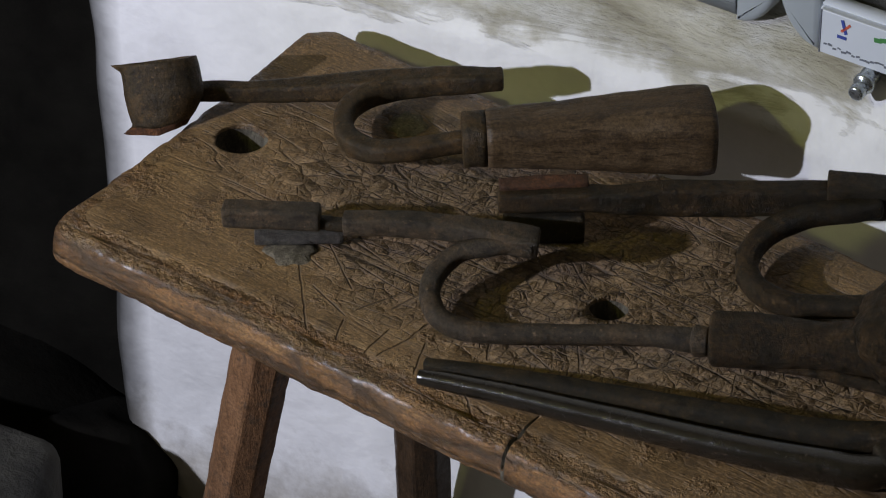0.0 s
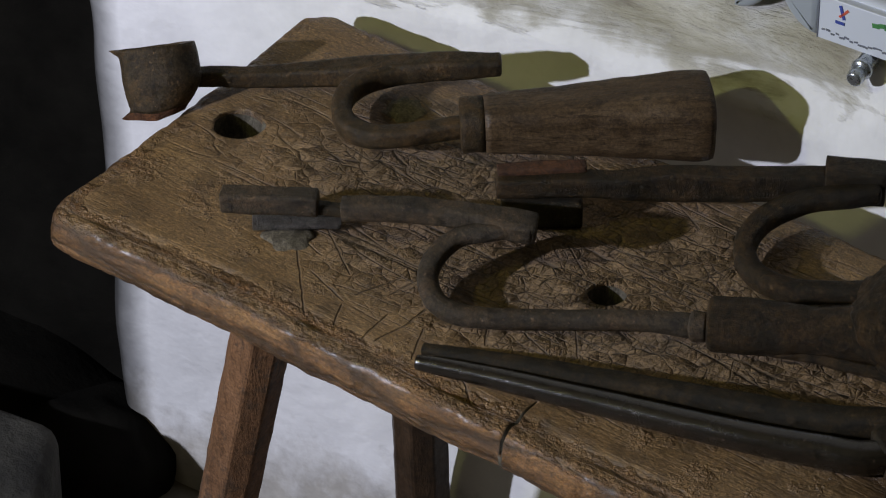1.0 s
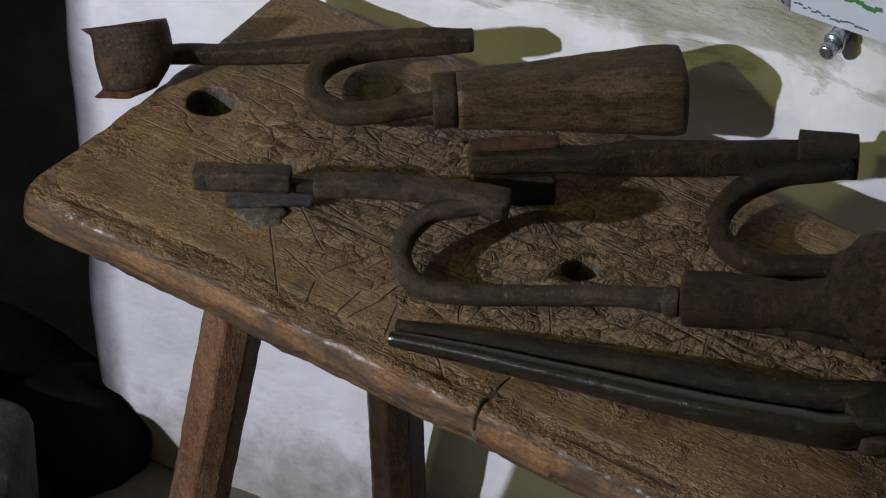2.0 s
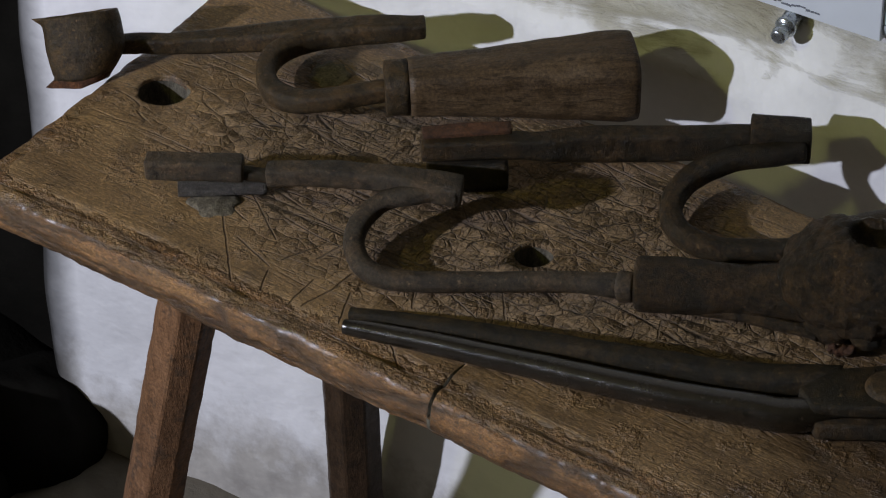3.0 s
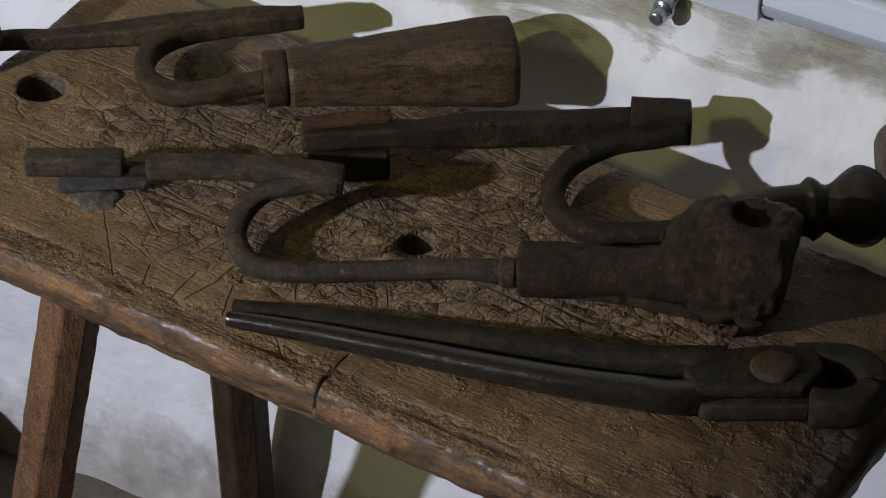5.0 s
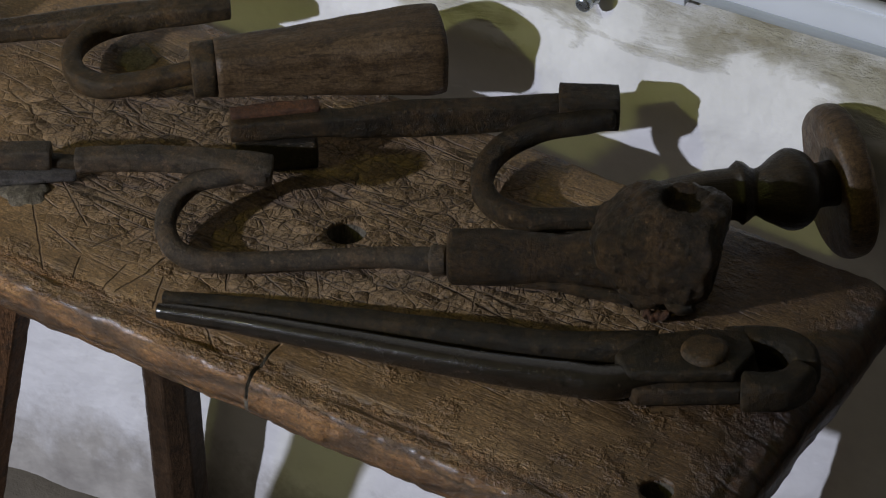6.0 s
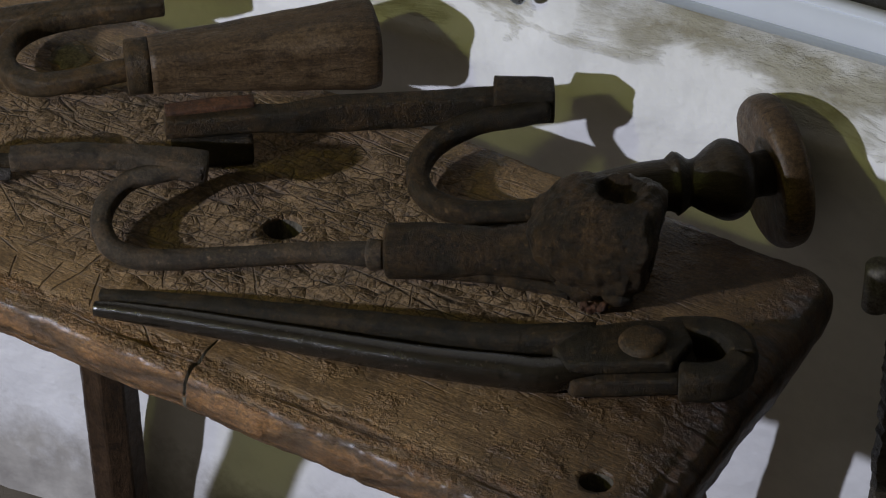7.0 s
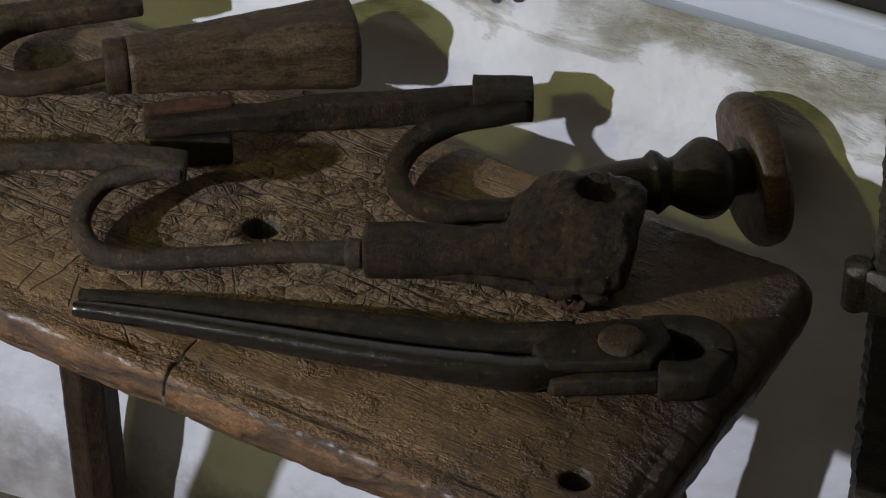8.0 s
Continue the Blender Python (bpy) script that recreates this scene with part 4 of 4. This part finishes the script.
part("knob", sweep([(*(mid + out * d), r) for d, r in ((-0.0052, 0.0325), (-0.0046, 0.0362), (-0.0026, 0.0388), (0.001, 0.0402), (0.0055, 0.0402), (0.0095, 0.0390), (0.0118, 0.0362), (0.0125, 0.0325))], 2.0, 64, 0.0012, rough=0.0005, grain=40, cap=0.02), KNOB_WOOD, scraper, "brown round turned end knob")

tongs = thing("blacksmith_tongs", "long black iron tongs with a riveted joint on the stool", "tongs", (0.2, -0.08, TOP))
part("arm", sweep(T_LOW, 2.2, 28, rough=0.0002), BLACK_IRON, tongs, "polished black iron arm")
part("arm", sweep(T_UP, 3.0, 24, rough=0.0003), TONG_IRON, tongs)
part("joint_plate", slab([q[:2] for q in T_PIV[:7]], TOP + 0.0115, TOP + 0.0190, 0.0018), TONG_IRON, tongs)
part("joint_plate", slab([(x + 0.004, y - 0.003) for x, y, z in T_PIV[:7]], TOP + 0.001, TOP + 0.0108, 0.0018), IRON, tongs, "rust-brown lower half of the joint")
part("rivet_ring", rod((T_PIV[7][0], T_PIV[7][1], TOP + 0.015), (T_PIV[7][0], T_PIV[7][1], TOP + 0.0197), 0.0122, 0.0118, rough=0.0005), RUST, tongs, "rusty ring round the rivet")
part("rivet", rod((T_PIV[7][0], T_PIV[7][1], TOP + 0.015), (T_PIV[7][0], T_PIV[7][1], TOP + 0.0194), 0.0100, 0.0096, rough=0.0003), TONG_IRON, tongs, "large round rivet head")
for jaw in (T_JU, T_JL):
    part("jaw", sweep([(x, y, TOP + 0.0098, 0.0074, 0.0088) for x, y, z in jaw], 4.5, 20, rough=0.0004), TONG_IRON, tongs, "curved iron jaw")

# ---- against the wall ----
def info_panel(x0, x1, cap_left):
    """A long white panel with a round grey lower lip, a dark top and a rounded grey end."""
    ob = thing("information_panel", "white plastic information panel with grey rounded edge on the ledge", "panel", (x0, wall_y(x0), 0.5), group="panels on the ledge")
    turn = -5.0
    base = pose(0.1075, wall_y(0.1165) + 0.029, 0.4805, 0, 0, turn)
    length = x1 - x0
    off = x0 - 0.10

    def laid(bm):
        bmesh.ops.transform(bm, matrix=base @ Matrix.Translation((off, 0, 0)), verts=bm.verts)
        return bm

    def profile(a, c, outline, bevel=0.0):
        """outline of y, z drawn out from a to c along x."""
        bm = bmesh.new()
        ends = [[bm.verts.new((x, y, z)) for y, z in outline] for x in (a, c)]
        n = len(outline)
        bm.faces.new(ends[0][::-1]), bm.faces.new(ends[1])
        for k in range(n):
            bm.faces.new((ends[0][k], ends[0][(k + 1) % n], ends[1][(k + 1) % n], ends[1][k]))
        return bm

    def rounded(front, low, high, r):
        arc = [(front + r - r * math.cos(a), low + r - r * math.sin(a)) for a in (math.pi / 2 * k / 10 for k in range(11))]
        return [(front, high), *arc, (0.004, low), (0.004, high)]

    a, c = (0.022, length) if cap_left else (0.0, length - 0.026)
    part("lip", laid(profile(a, c, rounded(-0.0085, -0.004, 0.0062, 0.0095))), PANEL_GREY, ob, "grey rounded lower lip")
    part("face", laid(profile(a, c, rounded(-0.008, 0.0064, 0.0235, 0.001))), PANEL_WHITE, ob, "white face")
    part("rim", laid(profile(a, c, rounded(-0.0060, 0.0237, 0.0255, 0.0008))), PANEL_WHITE, ob)
    part("top", laid(slab([(a, 0.0045), (c, 0.0045), (c, 0.10), (a, 0.10)], 0.006, 0.0240, 0.001)), PANEL_DARK, ob, "dark glossy top")
    end, sign = (0.0215, -1) if cap_left else (length - 0.0255, 1)
    bm = bmesh.new()
    arc = [(end + sign * 0.027 * math.sin(q), 0.036 - 0.0405 * math.cos(q)) for q in (math.pi / 2 * k / 14 for k in range(15))]
    arc += [(end + sign * 0.027, 0.07), (end, 0.07)]
    near, far = [bm.verts.new((x, -0.0085, z)) for x, z in arc], [bm.verts.new((x, 0.05, z)) for x, z in arc]
    n = len(arc)
    bm.faces.new(near), bm.faces.new(far[::-1])
    for k in range(n):
        bm.faces.new((near[k], near[(k + 1) % n], far[(k + 1) % n], far[k]))
    bmesh.ops.recalc_face_normals(bm, faces=bm.faces)
    bmesh.ops.bevel(bm, geom=[e for e in bm.edges if all(abs(v.co.y + 0.0085) < 1e-6 for v in e.verts)], offset=0.004, segments=4, profile=0.5, affect="EDGES")
    part("end_cap", laid(bm), PANEL_GREY, ob, "grey rounded end cap")
    return ob, base @ Matrix.Translation((off, 0, 0))


panel, panel_at = info_panel(0.10, 1.4, True)
info_panel(-0.9, 0.096, False)


def printed(name, bm, material, label=""):
    bmesh.ops.transform(bm, matrix=panel_at, verts=bm.verts)
    return part(name, bm, material, panel, label, smooth=False)


def flat_bar(x, z, w, h, lean=0.0):
    """A thin printed bar on the panel's face."""
    bm = box((0, 0, 0), (w, 0.0004, h), 0)
    bmesh.ops.transform(bm, matrix=Matrix.Translation((x, -0.0106, z)) @ pose(0, 0, 0, 0, lean, 0), verts=bm.verts)
    return bm


printed("label", box((0.0645, -0.0039, 0.0105), (0.083, 0.0130, 0.0270), 0.0006), PANEL_WHITE, "scuffed white printed label")
printed("label_edge", flat_bar(0.0236, 0.0105, 0.0006, 0.027), INK_GREY)
printed("logo_stroke", flat_bar(0.0375, 0.0175, 0.0018, 0.0085, -18), INK_BLUE, "blue stroke of a printed mark")
printed("logo_stroke", flat_bar(0.0385, 0.0172, 0.0014, 0.0075, 42), INK_RED, "red stroke of a printed mark")
printed("logo_line", flat_bar(0.0365, 0.0108, 0.0055, 0.0018), INK_BLUE)
for k in range(6):
    printed("green_wave", flat_bar(0.0575 + 0.0036 * k, 0.0165 + 0.0012 * math.sin(1.3 * k), 0.0042, 0.0026, 14 * math.cos(1.3 * k + 2.0)), INK_GREEN)
rng = random.Random(4)
for k in range(16):
    printed("scuff", flat_bar(0.027 + 0.0028 * k, 0.0040 - 0.0022 * rng.random() - 0.0001 * k, 0.0018 + 0.0016 * rng.random(), 0.0006 + 0.0006 * rng.random(), rng.uniform(-15, 15)), INK_GREY)

bolt = thing("wall_bolt", "zinc-plated bolt with washer sticking out of the wall", "bolt", (0.165, wall_y(0.165), 0.478))
b0, way = Vector((0.1605, wall_y(0.167) + 0.020, 0.4728)), Vector((-0.06, -0.95, -0.12)).normalized()
part("sleeve", rod(b0, b0 + way * 0.010, 0.0054, 0.0054), ZINC, bolt)
part("washer", rod(b0 + way * 0.008, b0 + way * 0.0095, 0.0062, 0.0062), ZINC, bolt)
part("shaft", rod(b0 + way * 0.009, b0 + way * 0.0165, 0.0034, 0.0034), ZINC, bolt)
part("head", rod(b0 + way * 0.0150, b0 + way * 0.0182, 0.0048, 0.0044), ZINC, bolt)
tip = b0 + way * 0.0183
# dark rods laid on the head stand in for the recess's shade
for ang in (0.4, 1.97):
    arm = (way.cross(Vector((0, 0, 1))).normalized() * math.cos(ang) + way.cross(Vector((1, 0, 0))).normalized() * math.sin(ang)) * 0.0024
    part("recess", rod(tip - arm, tip + arm, 0.0006, 0.0006, sides=8), PANEL_DARK, bolt, "dark cross painting the shade of the head's recess")

post = thing("notched_post", "blackened notched wooden post against the wall", "post", (0.46, 0.13, 0))


def post_body():
    bm = bmesh.new()
    rings = []
    for i in range(480):
        z = 0.001 + i * 0.0022
        nick = 0.0015 * noise.noise((1.0, z * 190, 0)) + 0.0020 * noise.noise((2.0, z * 45, 0))
        x0, x1 = 0.3865 + 0.028 * (z - 0.215) + nick, 0.54
        y0, y1 = 0.092 + 0.6 * nick, 0.121
        rings.append([bm.verts.new(p) for p in ((x0 + 0.004, y0, z), (x1, y0 + 0.001, z), (x1, y1, z), (x0, y1, z), (x0 - 0.001, y0 + 0.006, z))])
    for a, b in zip(rings, rings[1:]):
        for k in range(5):
            bm.faces.new((a[k], a[(k + 1) % 5], b[(k + 1) % 5], b[k]))
    bm.faces.new(rings[0][::-1]), bm.faces.new(rings[-1])
    return bm


part("timber", post_body(), OLD_POST, post, smooth=False)
part("hinge_barrel", rod((0.384, 0.094, 0.382), (0.385, 0.094, 0.408), 0.0075, 0.0075, rough=0.0003), WORN_STEEL, post, "iron hinge barrel")
part("hinge_leaf", box((0.404, 0.0905, 0.395), (0.030, 0.003, 0.026), 0.0006), WORN_STEEL, post, "iron hinge leaf")

lone("dark_boulder", ball((-0.338, 0.165, 0.014), 0.05, 0.010, 22, (1.0, 1.0, 0.85), 4, 2.0), NEAR_BLACK, "near-black stone at the foot of the wall", "stone")
# mound added to hide lit floor and keep this corner dark
lone("floor_dark_mound", ball((-0.50, 0.14, 0.0), 0.19, 0.02, 12, (1.0, 0.9, 0.26), 4, 5.0), NEAR_BLACK, "low near-black mound added to darken the floor", "ash")
lone("stone_block", slab([(-0.50, -0.06), (-0.345, -0.04), (-0.288, 0.03), (-0.315, 0.10), (-0.49, 0.10)], 0.0, 0.100, 0.014, 3), STONE, "dark grey dressed stone block on the floor", "stone")
